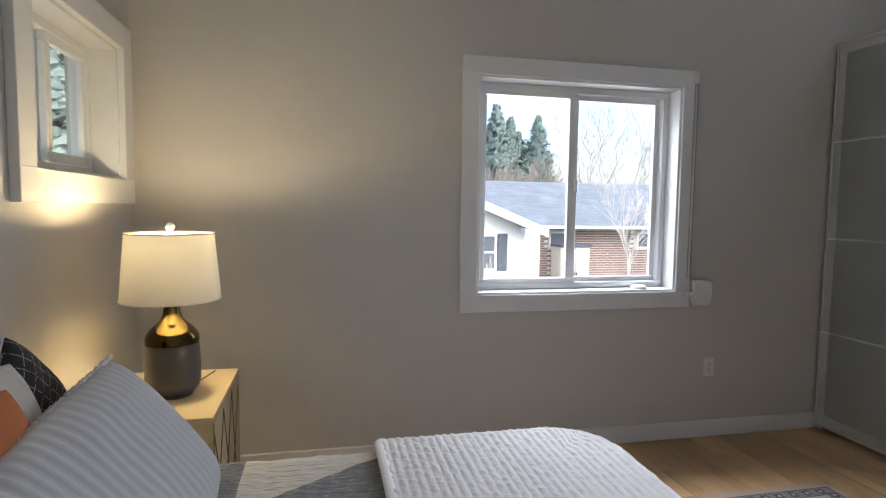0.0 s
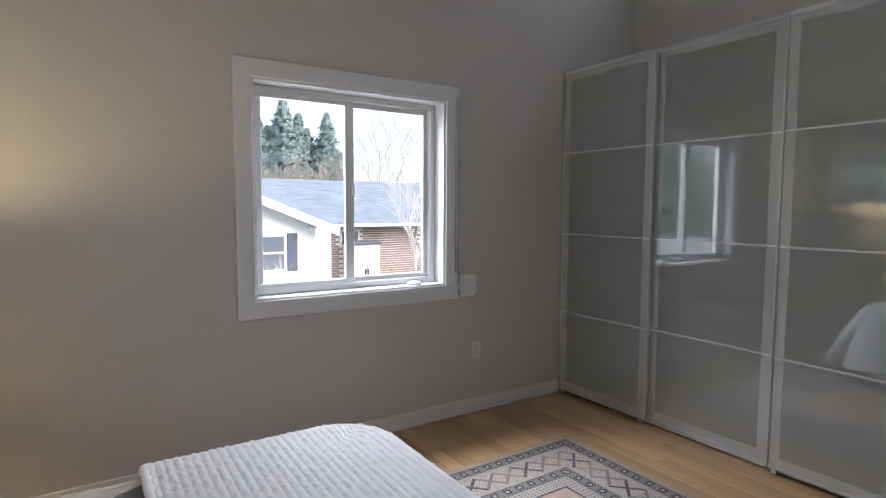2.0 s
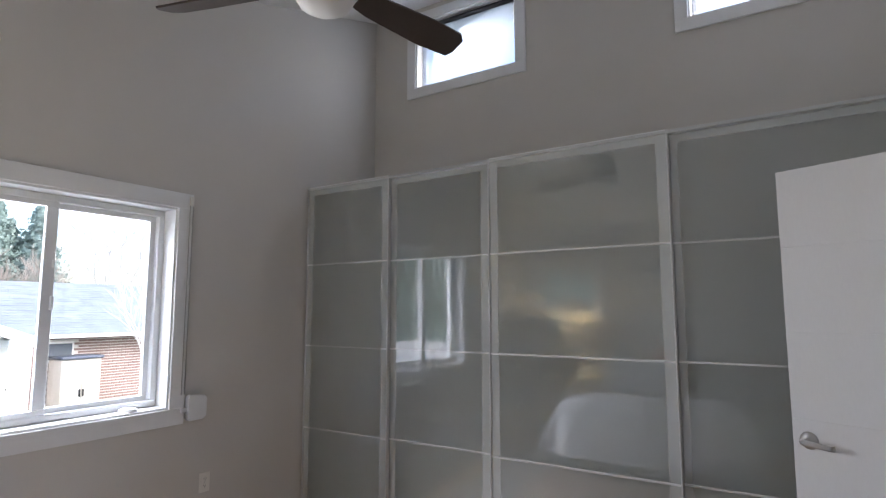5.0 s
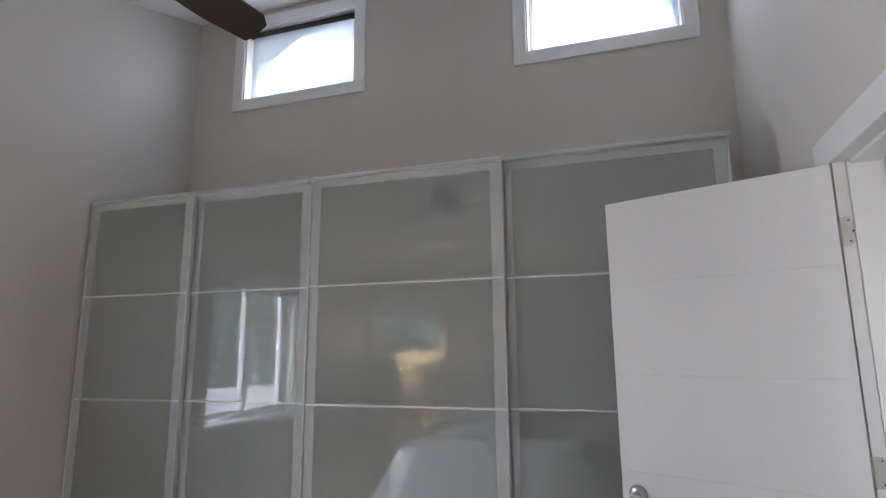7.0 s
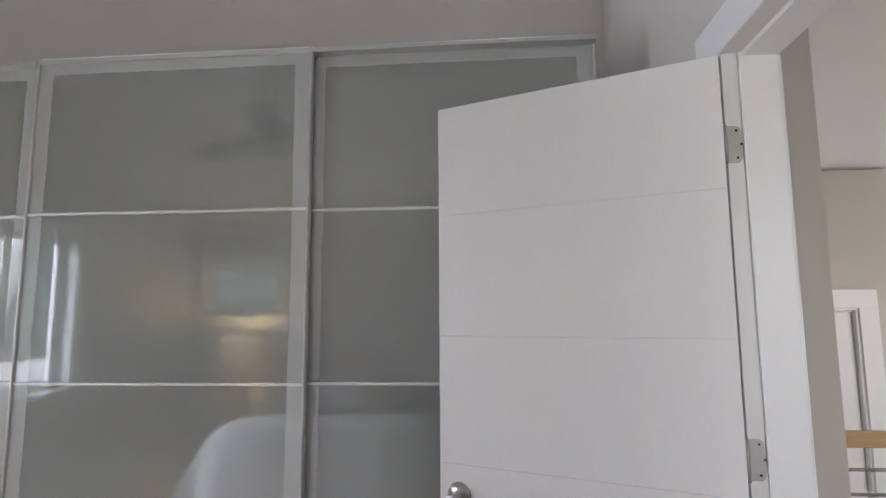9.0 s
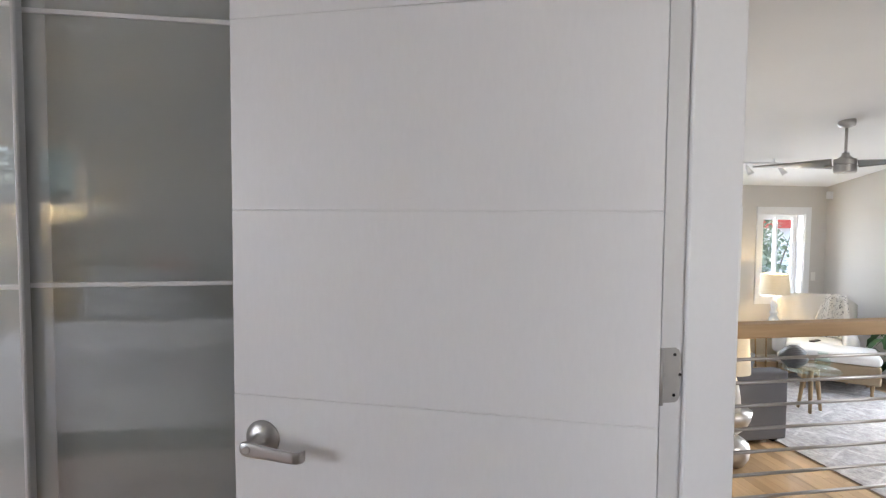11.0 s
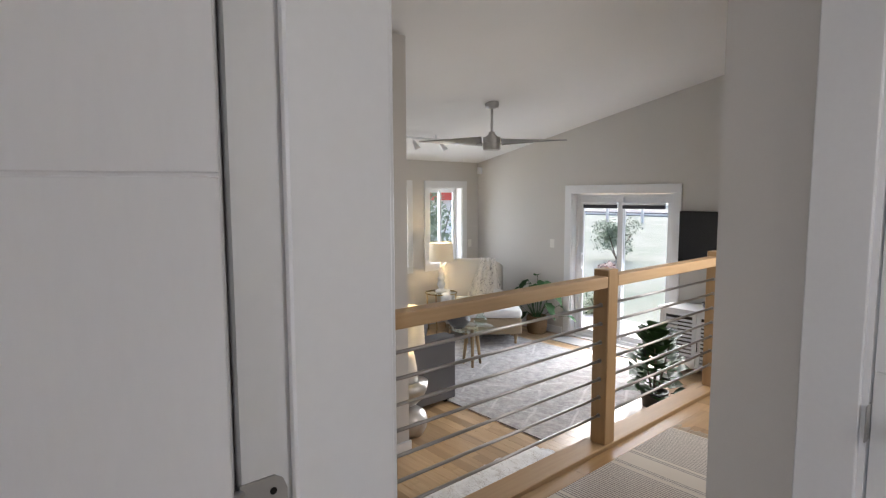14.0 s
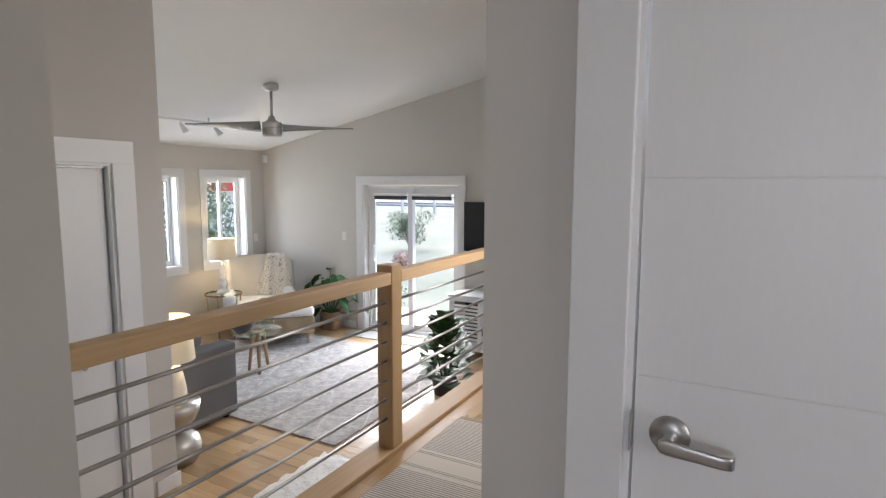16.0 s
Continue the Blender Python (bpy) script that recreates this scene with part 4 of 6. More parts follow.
def slide_door(w, y0, y1, x):
    """One sliding door: thin aluminium frame, white-backed edge band, three bars and four satin panes."""
    zb, zt = 0.032, 2.358
    d = part("sliding_door", box(x, x + 0.018, y0 + 0.010, y1 - 0.010, zb, zb + 0.014, 0.002), ALU, w, "aluminium-framed sliding door with four satin glass panes")
    part("frame_stile", box(x - 0.006, x + 0.024, y0, y0 + 0.010, zb, zt, 0.003), ALU, d)
    part("frame_stile", box(x - 0.006, x + 0.024, y1 - 0.010, y1, zb, zt, 0.003), ALU, d)
    part("frame_rail", box(x, x + 0.018, y0 + 0.010, y1 - 0.010, zt - 0.012, zt, 0.002), BARALU, d)
    zs = [zb + 0.014, 0.617, 1.194, 1.777, zt - 0.012]
    for z in zs[1:4]:
        part("glazing_bar", box(x - 0.003, x + 0.018, y0 + 0.010, y1 - 0.010, z - 0.005, z + 0.005, 0.001), BARALU, d)
    e = 0.052
    for i, (a_, b_) in enumerate(zip(zs, zs[1:])):
        lo = a_ + (0.005 if i else 0)
        hi = b_ - (0.005 if i < 3 else 0)
        q0, q1 = lo + (e if i == 0 else 0), hi - (e if i == 3 else 0)
        part("pane", box(x + 0.003, x + 0.008, y0 + 0.010 + e, y1 - 0.010 - e, q0, q1), FROST, d)
        part("edge_band", box(x + 0.003, x + 0.008, y0 + 0.010, y0 + 0.010 + e, lo, hi), FROSTEDGE, d)
        part("edge_band", box(x + 0.003, x + 0.008, y1 - 0.010 - e, y1 - 0.010, lo, hi), FROSTEDGE, d)
        if i == 0:
            part("edge_band", box(x + 0.003, x + 0.008, y0 + 0.010 + e, y1 - 0.010 - e, lo, q0), FROSTEDGE, d)
        if i == 3:
            part("edge_band", box(x + 0.003, x + 0.008, y0 + 0.010 + e, y1 - 0.010 - e, q1, hi), FROSTEDGE, d)
    for yy in (y0 + 0.03, y1 - 0.05):
        part("guide_foot", box(x + 0.002, x + 0.016, yy, yy + 0.025, 0.008, zb), ALU, d)


wd1 = wardrobe(1.34, 2.855, "narrow wardrobe unit with two satin-glass sliding doors")
slide_door(wd1, 2.085, 2.850, XF)
slide_door(wd1, 1.342, 2.105, XF + 0.032)
wd2 = wardrobe(-0.672, 1.338, "wide wardrobe unit with two satin-glass sliding doors")
slide_door(wd2, 0.305, 1.334, XF)
slide_door(wd2, -0.670, 0.330, XF + 0.032)

# pull-out drawers behind the glass
for w, y0, y1, zs in ((wd1, 2.115, 2.825, (0.09, 0.68, 0.76, 0.85, 0.93, 1.02)), (wd1, 1.37, 2.075, (0.09, 0.68, 0.76, 0.85, 0.93, 1.02)), (wd2, 0.36, 1.31, (0.09, 0.235, 0.31, 0.455, 0.53, 0.675, 0.755, 0.96)), (wd2, -0.645, 0.31, (0.09, 0.45, 0.51, 0.685, 0.745, 0.965))):
    for za, zb in zip(zs[::2], zs[1::2]):
        dr = part("drawer", box(3.090, 3.104, y0, y1, za, zb, 0.003), SHELFWHITE, w, "white pull-out drawer")
        part("drawer_tray", box(3.104, 3.70, y0 + 0.01, y1 - 0.01, za, za + 0.012), SHELFWHITE, dr)

# ---------------------------------------------------------------- bedroom: bed
YB0, YB1, XFOOT, ZT = 0.25, 1.79, 0.955, 0.575
bed = thing("bed", "queen bed with white quilt over a grey and white patchwork cover", "bed", (0, 0, 0))
part("base", box(XW + 0.03, XFOOT - 0.05, YB0 + 0.05, YB1 - 0.05, 0.06, 0.30, 0.02, 2), GREYSOFA, bed)
part("mattress", box(XW + 0.03, XFOOT - 0.03, YB0 + 0.03, YB1 - 0.03, 0.30, ZT - 0.03, 0.06, 4), WHITEUP, bed, smooth=True)
for x in (XW + 0.12, XFOOT - 0.15):
    for y in (YB0 + 0.12, YB1 - 0.15):
        part("leg", box(x, x + 0.05, y, y + 0.05, 0.0, 0.07), BLACK, bed)


def drape(x0, x1, over, lift, ribs, foot, nu, nv):
    """A cover that lies on the mattress and hangs over its sides, and over the foot where asked."""
    R = 0.075
    half = (YB1 - YB0) / 2
    yc = (YB1 + YB0) / 2

    def edge(s, flat, r, flare):
        # arc length s from the middle: flat, then a quarter turn, then straight down
        if s <= flat:
            return s, 0.0
        t = (s - flat) / r
        if t < math.pi / 2:
            return flat + r * math.sin(t), -r * (1 - math.cos(t))
        drop = s - flat - r * math.pi / 2
        return flat + r + flare * drop, -r - math.sqrt(1 - flare * flare) * drop

    def f(u, v):
        sv = (2 * v - 1) * (half - R + R * math.pi / 2 + over)
        yy, dz = edge(abs(sv), half - R, R, 0.48 if foot else 0.05)
        y = yc + math.copysign(yy if sv > 0 else min(yy, half + 0.10), sv)
        if foot:
            L = (x1 - R - x0) + R * math.pi / 2 + over
            xx, dzx = edge(u * L, x1 - R - x0, R, 0.26)
            x = x0 + xx
        else:
            x, dzx = x0 + u * (x1 - x0), 0.0
        z = ZT + lift + min(dz, dzx) if (dz < -R or dzx < -R) else ZT + lift - math.hypot(dz, dzx)
        arc = u * ((x1 - R - x0) + R * math.pi / 2 + over) if foot else u * (x1 - x0)
        if foot:
            RC = 0.24
            ax, ay = (x - (x1 - RC)) / RC, (abs(y - yc) - (half - RC)) / RC
            if ax > 0 and ay > 0:
                k_ = max(ax, ay) / math.hypot(ax, ay)
                x = x1 - RC + RC * ax * k_
                y = yc + math.copysign(half - RC + RC * ay * k_, sv)
        n1 = noise.noise((x * 9, y * 9, 1.7))
        if ribs:
            puff = abs(math.sin(math.pi * arc / 0.0255)) ** 0.55
            puck = noise.noise((arc * 30, sv * 46, 4.0)) + 0.5 * noise.noise((arc * 60, sv * 90, 9.0))
            z += 0.0040 * puff + 0.0046 * puck * puff
            bulge = 0.004 * puff
            if dz < -R:
                y += math.copysign(bulge, sv)
            if foot and dzx < -R:
                x += bulge
            y += 0.004 * n1
        else:
            z += 0.0045 * noise.noise((x * 28, y * 70, 2.0)) + 0.004 * n1
        return Vector((x, y, z))

    return grid(f, nu, nv)


part("patchwork_cover", drape(XW + 0.04, 0.30, 0.26, -0.004, False, False, 120, 150), COVER, bed, "grey and white patchwork cover with hand stitching", True)
part("quilt", drape(0.172, XFOOT, 0.40, 0.034, True, True, 330, 380), QUILT, bed, "white channel-stitched quilt", True)
part("quilt_fold", rod((0.176, YB0 + 0.06, ZT + 0.022), (0.176, YB1 - 0.06, ZT + 0.022), 0.018, 12), QUILT, bed, smooth=True)

# pillows against the head of the bed
pl = thing("pillow", "large white ribbed pillow with a bobbled edge", "pillow", (-0.40, 1.16, 0.735))
pl.matrix_world = Matrix.Translation((-0.425, 1.285, 0.727)) @ Euler((0, radians(-38), radians(0))).to_matrix().to_4x4() @ Euler((0, radians(-3), radians(90))).to_matrix().to_4x4()
part("cover", pillow(0.84, 0.47, 0.125, 44, 88, 0.0036, 3.6), PILLOWC, pl, smooth=True)
bm = bmesh.new()
rnd = random.Random(2)
for k in range(64):
    x = -0.42 + 0.84 * k / 63
    bmesh.ops.create_icosphere(bm, subdivisions=1, radius=0.0085 + 0.003 * rnd.random(), matrix=Matrix.Translation((x * 0.97, rnd.uniform(-0.004, 0.004), 0.229)))
part("bobble_trim", bm, PILLOWC, pl, "row of small white bobbles", True)
pl2 = thing("pillow", "dark plaid cushion at the head of the bed", "pillow")
pl2.matrix_world = Matrix.Translation((-0.715, 1.52, 0.805)) @ Euler((0, radians(-10), radians(4))).to_matrix().to_4x4() @ Euler((0, radians(46), radians(90))).to_matrix().to_4x4()
part("cover", pillow(0.34, 0.34, 0.13), PLAID, pl2, smooth=True)
part("piping", pillow(0.352, 0.352, 0.012, n=20), PILLOWC, pl2)
pl3 = thing("pillow", "cream cushion with fine pin stripes", "pillow")
pl3.matrix_world = Matrix.Translation((-0.66, 1.215, 0.80)) @ Euler((0, radians(-13), radians(0))).to_matrix().to_4x4() @ Euler((0, 0, radians(90))).to_matrix().to_4x4()
part("cover", pillow(0.46, 0.40, 0.15, 30), CREAMUP, pl3, smooth=True)
pl4 = thing("pillow", "rust-orange cotton cushion on the bed", "pillow")
pl4.matrix_world = Matrix.Translation((-0.585, 1.08, 0.80)) @ Euler((0, radians(-15), radians(0))).to_matrix().to_4x4() @ Euler((0, 0, radians(90))).to_matrix().to_4x4()
part("cover", pillow(0.40, 0.38, 0.13), TERRA, pl4, smooth=True)

# bedside table
NX0, NX1, NY0, NY1, NZ = XW + 0.02, -0.352, 1.885, 2.455, 0.66
ns = thing("bedside_table", "pale wood bedside table with angular dark inlay lines on its doors", "bedside table")
part("top", box(NX0, NX1, NY0, NY1, NZ - 0.022, NZ, 0.002), PALEWOOD, ns)
part("side_panel", box(NX0, NX1, NY0, NY0 + 0.02, 0.10, NZ - 0.022), PALEWOOD, ns)
part("side_panel", box(NX0, NX1, NY1 - 0.02, NY1, 0.10, NZ - 0.022), PALEWOOD, ns)
part("bottom_panel", box(NX0, NX1, NY0 + 0.02, NY1 - 0.02, 0.10, 0.12), PALEWOOD, ns)
part("back_panel", box(NX0, NX0 + 0.012, NY0 + 0.02, NY1 - 0.02, 0.12, NZ - 0.022), PALEWOOD, ns)
part("edge_strip", box(NX1 - 0.001, NX1 + 0.0015, NY0 + 0.001, NY0 + 0.010, 0.10, NZ - 0.02), INLAY, ns)
mid = (NY0 + NY1) / 2
for a_, b_ in ((NY0 + 0.022, mid - 0.002), (mid + 0.002, NY1 - 0.022)):
    dr = part("door", box(NX1 - 0.02, NX1 - 0.001, a_, b_, 0.123, NZ - 0.026, 0.001), PALEWOOD, ns)
for (ya, za), (yb, zb) in (((1.90, 0.60), (1.99, 0.42)), ((1.99, 0.42), (2.08, 0.62)), ((1.99, 0.42), (2.02, 0.16)), ((2.08, 0.62), (2.16, 0.40)), ((2.02, 0.30), (2.16, 0.40)), ((2.16, 0.40), (2.26, 0.63)), ((2.16, 0.40), (2.20, 0.14)), ((2.26, 0.63), (2.32, 0.36)), ((2.20, 0.26), (2.32, 0.36)), ((2.32, 0.36), (2.42, 0.60)), ((2.32, 0.36), (2.37, 0.15)), ((1.90, 0.30), (1.99, 0.42))):
    d_ = Vector((0, yb - ya, zb - za))
    n_ = Vector((0, -d_.z, d_.y)).normalized() * 0.0022
    part("inlay", prism([(ya + n_.y, za + n_.z), (yb + n_.y, zb + n_.z), (yb - n_.y, zb - n_.z), (ya - n_.y, za - n_.z)], NX1 - 0.002, NX1 + 0.0012, "x"), INLAY, ns)
for x in (NX0 + 0.03, NX1 - 0.06):
    for y in (NY0 + 0.03, NY1 - 0.06):
        part("leg", box(x, x + 0.03, y, y + 0.03, 0, 0.10), PALEWOOD, ns)

# bedside lamp
LX, LY = -0.535, 2.15
tl = thing("table_lamp", "lit table lamp with gold-topped grey ceramic base and cream drum shade", "lamp", (LX, LY, NZ))
part("base", lathe([(0, 0), (0.066, 0.0), (0.068, 0.006), (0.067, 0.016), (0.076, 0.020), (0.088, 0.032), (0.094, 0.055), (0.0938, 0.12), (0.0905, 0.186), (0.090, 0.193)], 48), BRONZE, tl, "dark grey glazed body", True)
part("gold_shoulder", lathe([(0.0902, 0.1925), (0.0903, 0.213), (0.086, 0.226), (0.073, 0.244), (0.053, 0.263), (0.037, 0.280), (0.029, 0.300), (0.0255, 0.33), (0.0245, 0.368), (0.0, 0.369)], 48), LAMPGOLD, tl, "polished gold shoulder and neck", True)
part("socket", lathe([(0, 0.36), (0.014, 0.36), (0.014, 0.41), (0, 0.41)], 16), STEEL, tl)
part("bulb", lathe([(0.0, 0.41), (0.012, 0.411), (0.012, 0.415), (0, 0.417)], 16), CRYSTAL, tl)
part("shade", lathe([(0.167, 0.352), (0.1465, 0.587)], 64), SHADE, tl, "cream fabric drum shade", True)
part("shade_ring", lathe([(0.1455, 0.586), (0.1485, 0.586), (0.1485, 0.590), (0.1455, 0.590), (0.1455, 0.586)], 64), INLAY, tl)
part("shade_ring", lathe([(0.1665, 0.350), (0.169, 0.350), (0.169, 0.3535), (0.1665, 0.3535), (0.1665, 0.350)], 64), PLATE, tl)
for k in range(3):
    a_ = k * 2.094
    part("spider_arm", rod((0, 0, 0.586), (0.146 * math.cos(a_), 0.146 * math.sin(a_), 0.586), 0.002, 6), STEEL, tl)
part("harp", rod((0, 0, 0.417), (0, 0, 0.592), 0.0022, 6), STEEL, tl)
part("finial", lathe([(0, 0.586), (0.010, 0.587), (0.010, 0.592), (0.006, 0.596), (0.012, 0.601), (0.0155, 0.611), (0.012, 0.621), (0.006, 0.625), (0, 0.626)], 24), CRYSTAL, tl, "clear glass ball finial", True)
cd = bpy.data.curves.new("lamp_cord", "CURVE")
cd.dimensions, cd.bevel_depth = "3D", 0.0025
sp = cd.splines.new("BEZIER")
sp.bezier_points.add(2)
for bp, co in zip(sp.bezier_points, ((-0.48, 2.27, NZ + 0.004), (-0.43, 2.36, NZ + 0.02), (-0.52, 2.46, NZ - 0.05))):
    bp.co = co
    bp.handle_left_type = bp.handle_right_type = "AUTO"
cord = tagged(new("lamp_cord", cd), "thin dark lamp cord trailing off the bedside table", "cord")
cd.materials.append(INLAY)

# blind motor, chain and sensor by the window
bc = thing("blind_motor", "white blind-chain motor box on the wall beside the window", "blind motor")
part("housing", prism([(2.092, 0.815), (2.104, 0.806), (2.19, 0.808), (2.213, 0.825), (2.215, 0.93), (2.195, 0.948), (2.104, 0.956), (2.092, 0.948)], YA - 0.052, YA - 0.022, "y", 0.003), VINYL, bc)
part("mount", box(2.10, 2.20, YA - 0.0225, YA - 0.0005, 0.82, 0.94, 0.003), VINYL, bc)
part("chain_guide", box(2.056, 2.0925, YA - 0.044, YA - 0.026, 0.86, 0.885, 0.003), VINYL, bc)
ch = thing("blind_chain", "beaded blind chain hanging beside the window", "blind chain")
for x in (2.060, 2.080):
    part("strand", rod((x, YA - 0.026, 0.96), (x, YA - 0.026, 2.085), 0.0032, 6), STEEL, ch)
part("hook", box(2.056, 2.082, YA - 0.034, YA - 0.0195, 2.07, 2.125, 0.003), PLATE, ch)
ps = thing("window_sensor", "small white oval sensor lying on the window sill", "sensor", (1.80, YA + 0.05, 0.897))
part("body", lathe([(0, 0), (0.045, 0.0), (0.047, 0.006), (0.044, 0.014), (0.03, 0.02), (0, 0.022)], 28), VINYL, ps, smooth=True)


def outlet(at, rz, duplex=True, label="ivory duplex wall outlet", cat="outlet"):
    o = thing("wall_outlet" if duplex else "light_switch", label, cat, at, rz)
    part("plate", box(-0.036, 0.036, -0.006, -0.0002, -0.058, 0.058, 0.003), PLATE, o)
    if duplex:
        for z in (-0.02, 0.02):
            r = part("receptacle", box(-0.017, 0.017, -0.0085, -0.0055, z - 0.014, z + 0.014, 0.002), PLATE, o)
            for x in (-0.006, 0.006):
                part("slot", box(x - 0.001, x + 0.001, -0.0092, -0.0084, z - 0.002, z + 0.007), BLACK, r)
            part("ground_hole", box(-0.002, 0.002, -0.0092, -0.0084, z - 0.009, z - 0.005), BLACK, r)
    else:
        part("rocker", box(-0.014, 0.014, -0.010, -0.0055, -0.030, 0.030, 0.002), PLATE, o)
    part("screw", rod((0, -0.0068, 0), (0, -0.0055, 0), 0.003, 8), STEEL, o)
    return o


outlet((2.252, YA, 0.424), 0)
outlet((6.914, YS, 0.674), 180, False, "white double light switch beside the patio door", "light switch")
outlet((XE, -6.68, 0.60), -90, False, "white light switch beside the living-room window", "light switch")

# oriental rug
rg = part("oriental_rug", box(0.30, 2.465, -0.75, 2.235, 0.001, 0.009, 0.002), PERSIAN)
tagged(rg, "oriental rug with dark patterned borders round a dusty rose field", "rug")

# bedroom ceiling fan
CXF, CYF = 1.40, 1.10
bf_ = thing("ceiling_fan", "ceiling fan with dark brown blades and a white light bowl", "ceiling fan", (CXF, CYF, 0))
zc = bed_ceiling(CXF)
part("canopy", lathe([(0, zc + 0.03), (0.07, zc + 0.03), (0.068, zc - 0.03), (0.05, zc - 0.07), (0.015, zc - 0.08), (0, zc - 0.08)], 28), FANBROWN, bf_, smooth=True)
part("downrod", rod((0, 0, 2.70), (0, 0, zc - 0.07), 0.012, 12), FANBROWN, bf_, smooth=True)
part("motor", lathe([(0, 2.72), (0.04, 2.72), (0.085, 2.69), (0.10, 2.64), (0.095, 2.58), (0.06, 2.55), (0, 2.55)], 32), FANBROWN, bf_, smooth=True)
part("light_bowl", lathe([(0, 2.452), (0.04, 2.455), (0.085, 2.48), (0.11, 2.52), (0.115, 2.549), (0, 2.5495)], 32), SHELFWHITE, bf_, "frosted white light bowl", True)
for k in range(3):
    m_ = pose(0, 0, 0, 0, 0, -12.3 + 120 * k)
    bl_ = part("blade", prism([(0.15, -0.04), (0.22, -0.058), (0.50, -0.075), (0.65, -0.072), (0.685, -0.045), (0.69, 0.03), (0.675, 0.065), (0.50, 0.074), (0.22, 0.055), (0.15, 0.04)], -0.004, 0.004, "z"), FANBROWN, bf_)
    bl_.matrix_basis = m_ @ pose(0, 0, 2.562, -20, 0, 0) @ Matrix.Diagonal((0.955, 0.92, 1, 1))
    br_ = part("blade_iron", box(0.08, 0.2, -0.02, 0.02, -0.004, 0.004), FANBROWN, bf_)
    br_.matrix_basis = m_ @ pose(0, 0, 2.612, 0, 0, 0)

# ---------------------------------------------------------------- landing: rail and runner
RX = 3.775
structure("landing_curb", box(RX - 0.052, RX + 0.086, YS, -1.671, -0.029, 0.016, 0.004), RAILY)
rail = thing("guard_rail", "maple guard rail with seven level steel bars along the landing", "railing")
posts = [-3.27, -4.61, -5.95]
for y in posts:
    b_ = box(RX - 0.046, RX + 0.046, y - 0.046, y + 0.046, 0.016, 0.955, 0.005)
    part("post", b_, RAILZ, rail, "square maple newel post")
ends = [-1.671, *[p_ for p_ in posts], YS]
for a_, b_ in zip(ends, ends[1:]):
    y1_ = a_ - (0.046 if a_ != -1.671 else 0)
    y0_ = b_ + (0.046 if b_ != YS else 0)
    part("handrail", box(RX - 0.044, RX + 0.030, y0_, y1_, 0.862, 0.922, 0.006, 2), RAILY, rail, "maple handrail")
    for k in range(7):
        z = 0.172 + k * 0.0992
        part("bar", rod((RX - 0.004, y0_ - 0.01, z), (RX - 0.004, y1_ + 0.01, z), 0.0075, 12), STEEL, rail, "brushed steel bar", True)
    for k in range(7):
        z = 0.172 + k * 0.0992
        for yy, s in ((y0_, 1), (y1_, -1)):
            part("bar_collar", rod((RX - 0.004, yy, z), (RX - 0.004, yy + s * 0.004, z), 0.012, 12), STEEL, rail)
rn = thing("runner_rug", "striped grey and cream flatweave runner with a knotted fringe", "rug")
part("weave", box(2.90, 3.625, -3.745, -1.75, 0.0, 0.007, 0.002), RUNNER, rn)
bm = bmesh.new()
rnd = random.Random(8)
for k in range(54):
    x = 2.905 + 0.715 * k / 53
    l_ = 0.06 + 0.03 * rnd.random()
    dx = rnd.uniform(-0.012, 0.012)
    rod((x, -3.742, 0.004), (x + dx * 0.4, -3.742 - l_ * 0.4, 0.009), 0.0045, 5, 0.005, bm)
    rod((x + dx * 0.4, -3.742 - l_ * 0.4, 0.009), (x + dx, -3.742 - l_, 0.003), 0.004, 5, 0.0025, bm)
part("fringe", bm, FRINGE, rn, "knotted cream cotton fringe")

# ---------------------------------------------------------------- living room
# long white rug at the foot of the steps
wr = thing("hide_rug", "white hide runner with ragged edges on the lower floor", "rug")


def shag(u, v):
    x, y = 4.02 + 0.77 * u, -3.93 + 2.0 * v
    e = 0.035 * noise.noise((u * 7, v * 17, 1.0)) + 0.018 * noise.noise((u * 21, v * 55, 4.0))
    near = min(u, 1 - u) * 0.77 < 0.03 or min(v, 1 - v) * 2.0 < 0.03
    if near:
        x += e * (1 if u > 0.5 else -1)
        y += e * (1 if v > 0.5 else -1)
    return Vector((x, y, FZ + (0.006 if near else 0.014) + 0.006 * noise.noise((x * 14, y * 14, 3.0))))


part("weave", grid(shag, 60, 150), SHAG, wr, smooth=True)
rug = tagged(part("area_rug", box(4.78, 7.75, -6.28, -4.03, FZ + 0.001, FZ + 0.012, 0.003), RUGGREY), "faded grey and taupe patterned area rug", "rug")
tagged(part("door_mat", box(5.45, 6.66, -6.80, -6.50, FZ + 0.001, FZ + 0.009, 0.003), BROWNWEAVE), "thin grey floor mat in front of the patio door", "mat")

# sofa, its side towards the landing
so = thing("sofa", "dark grey upholstered sofa with a square arm", "sofa", (0, 0, 0))
part("base", box(5.93, 7.75, -4.05, -3.24, FZ + 0.05, -0.26, 0.02, 2), GREYSOFA, so, smooth=False)
part("arm", box(5.855, 6.02, -4.10, -3.2, FZ + 0.035, 0.065, 0.018, 3), GREYSOFA, so)
part("arm", box(7.68, 7.84, -4.10, -3.2, FZ + 0.035, 0.065, 0.018, 3), GREYSOFA, so)
part("back", box(5.93, 7.77, -3.38, -3.16, FZ + 0.05, 0.20, 0.03, 3), GREYSOFA, so)
for k in range(2):
    part("seat_cushion", box(6.03 + k * 0.825, 6.845 + k * 0.825, -4.08, -3.55, -0.255, -0.10, 0.04, 3), GREYSOFA, so, smooth=True)
    part("back_cushion", box(6.03 + k * 0.825, 6.845 + k * 0.825, -3.60, -3.385, -0.095, 0.19, 0.06, 3), GREYSOFA, so, smooth=True)
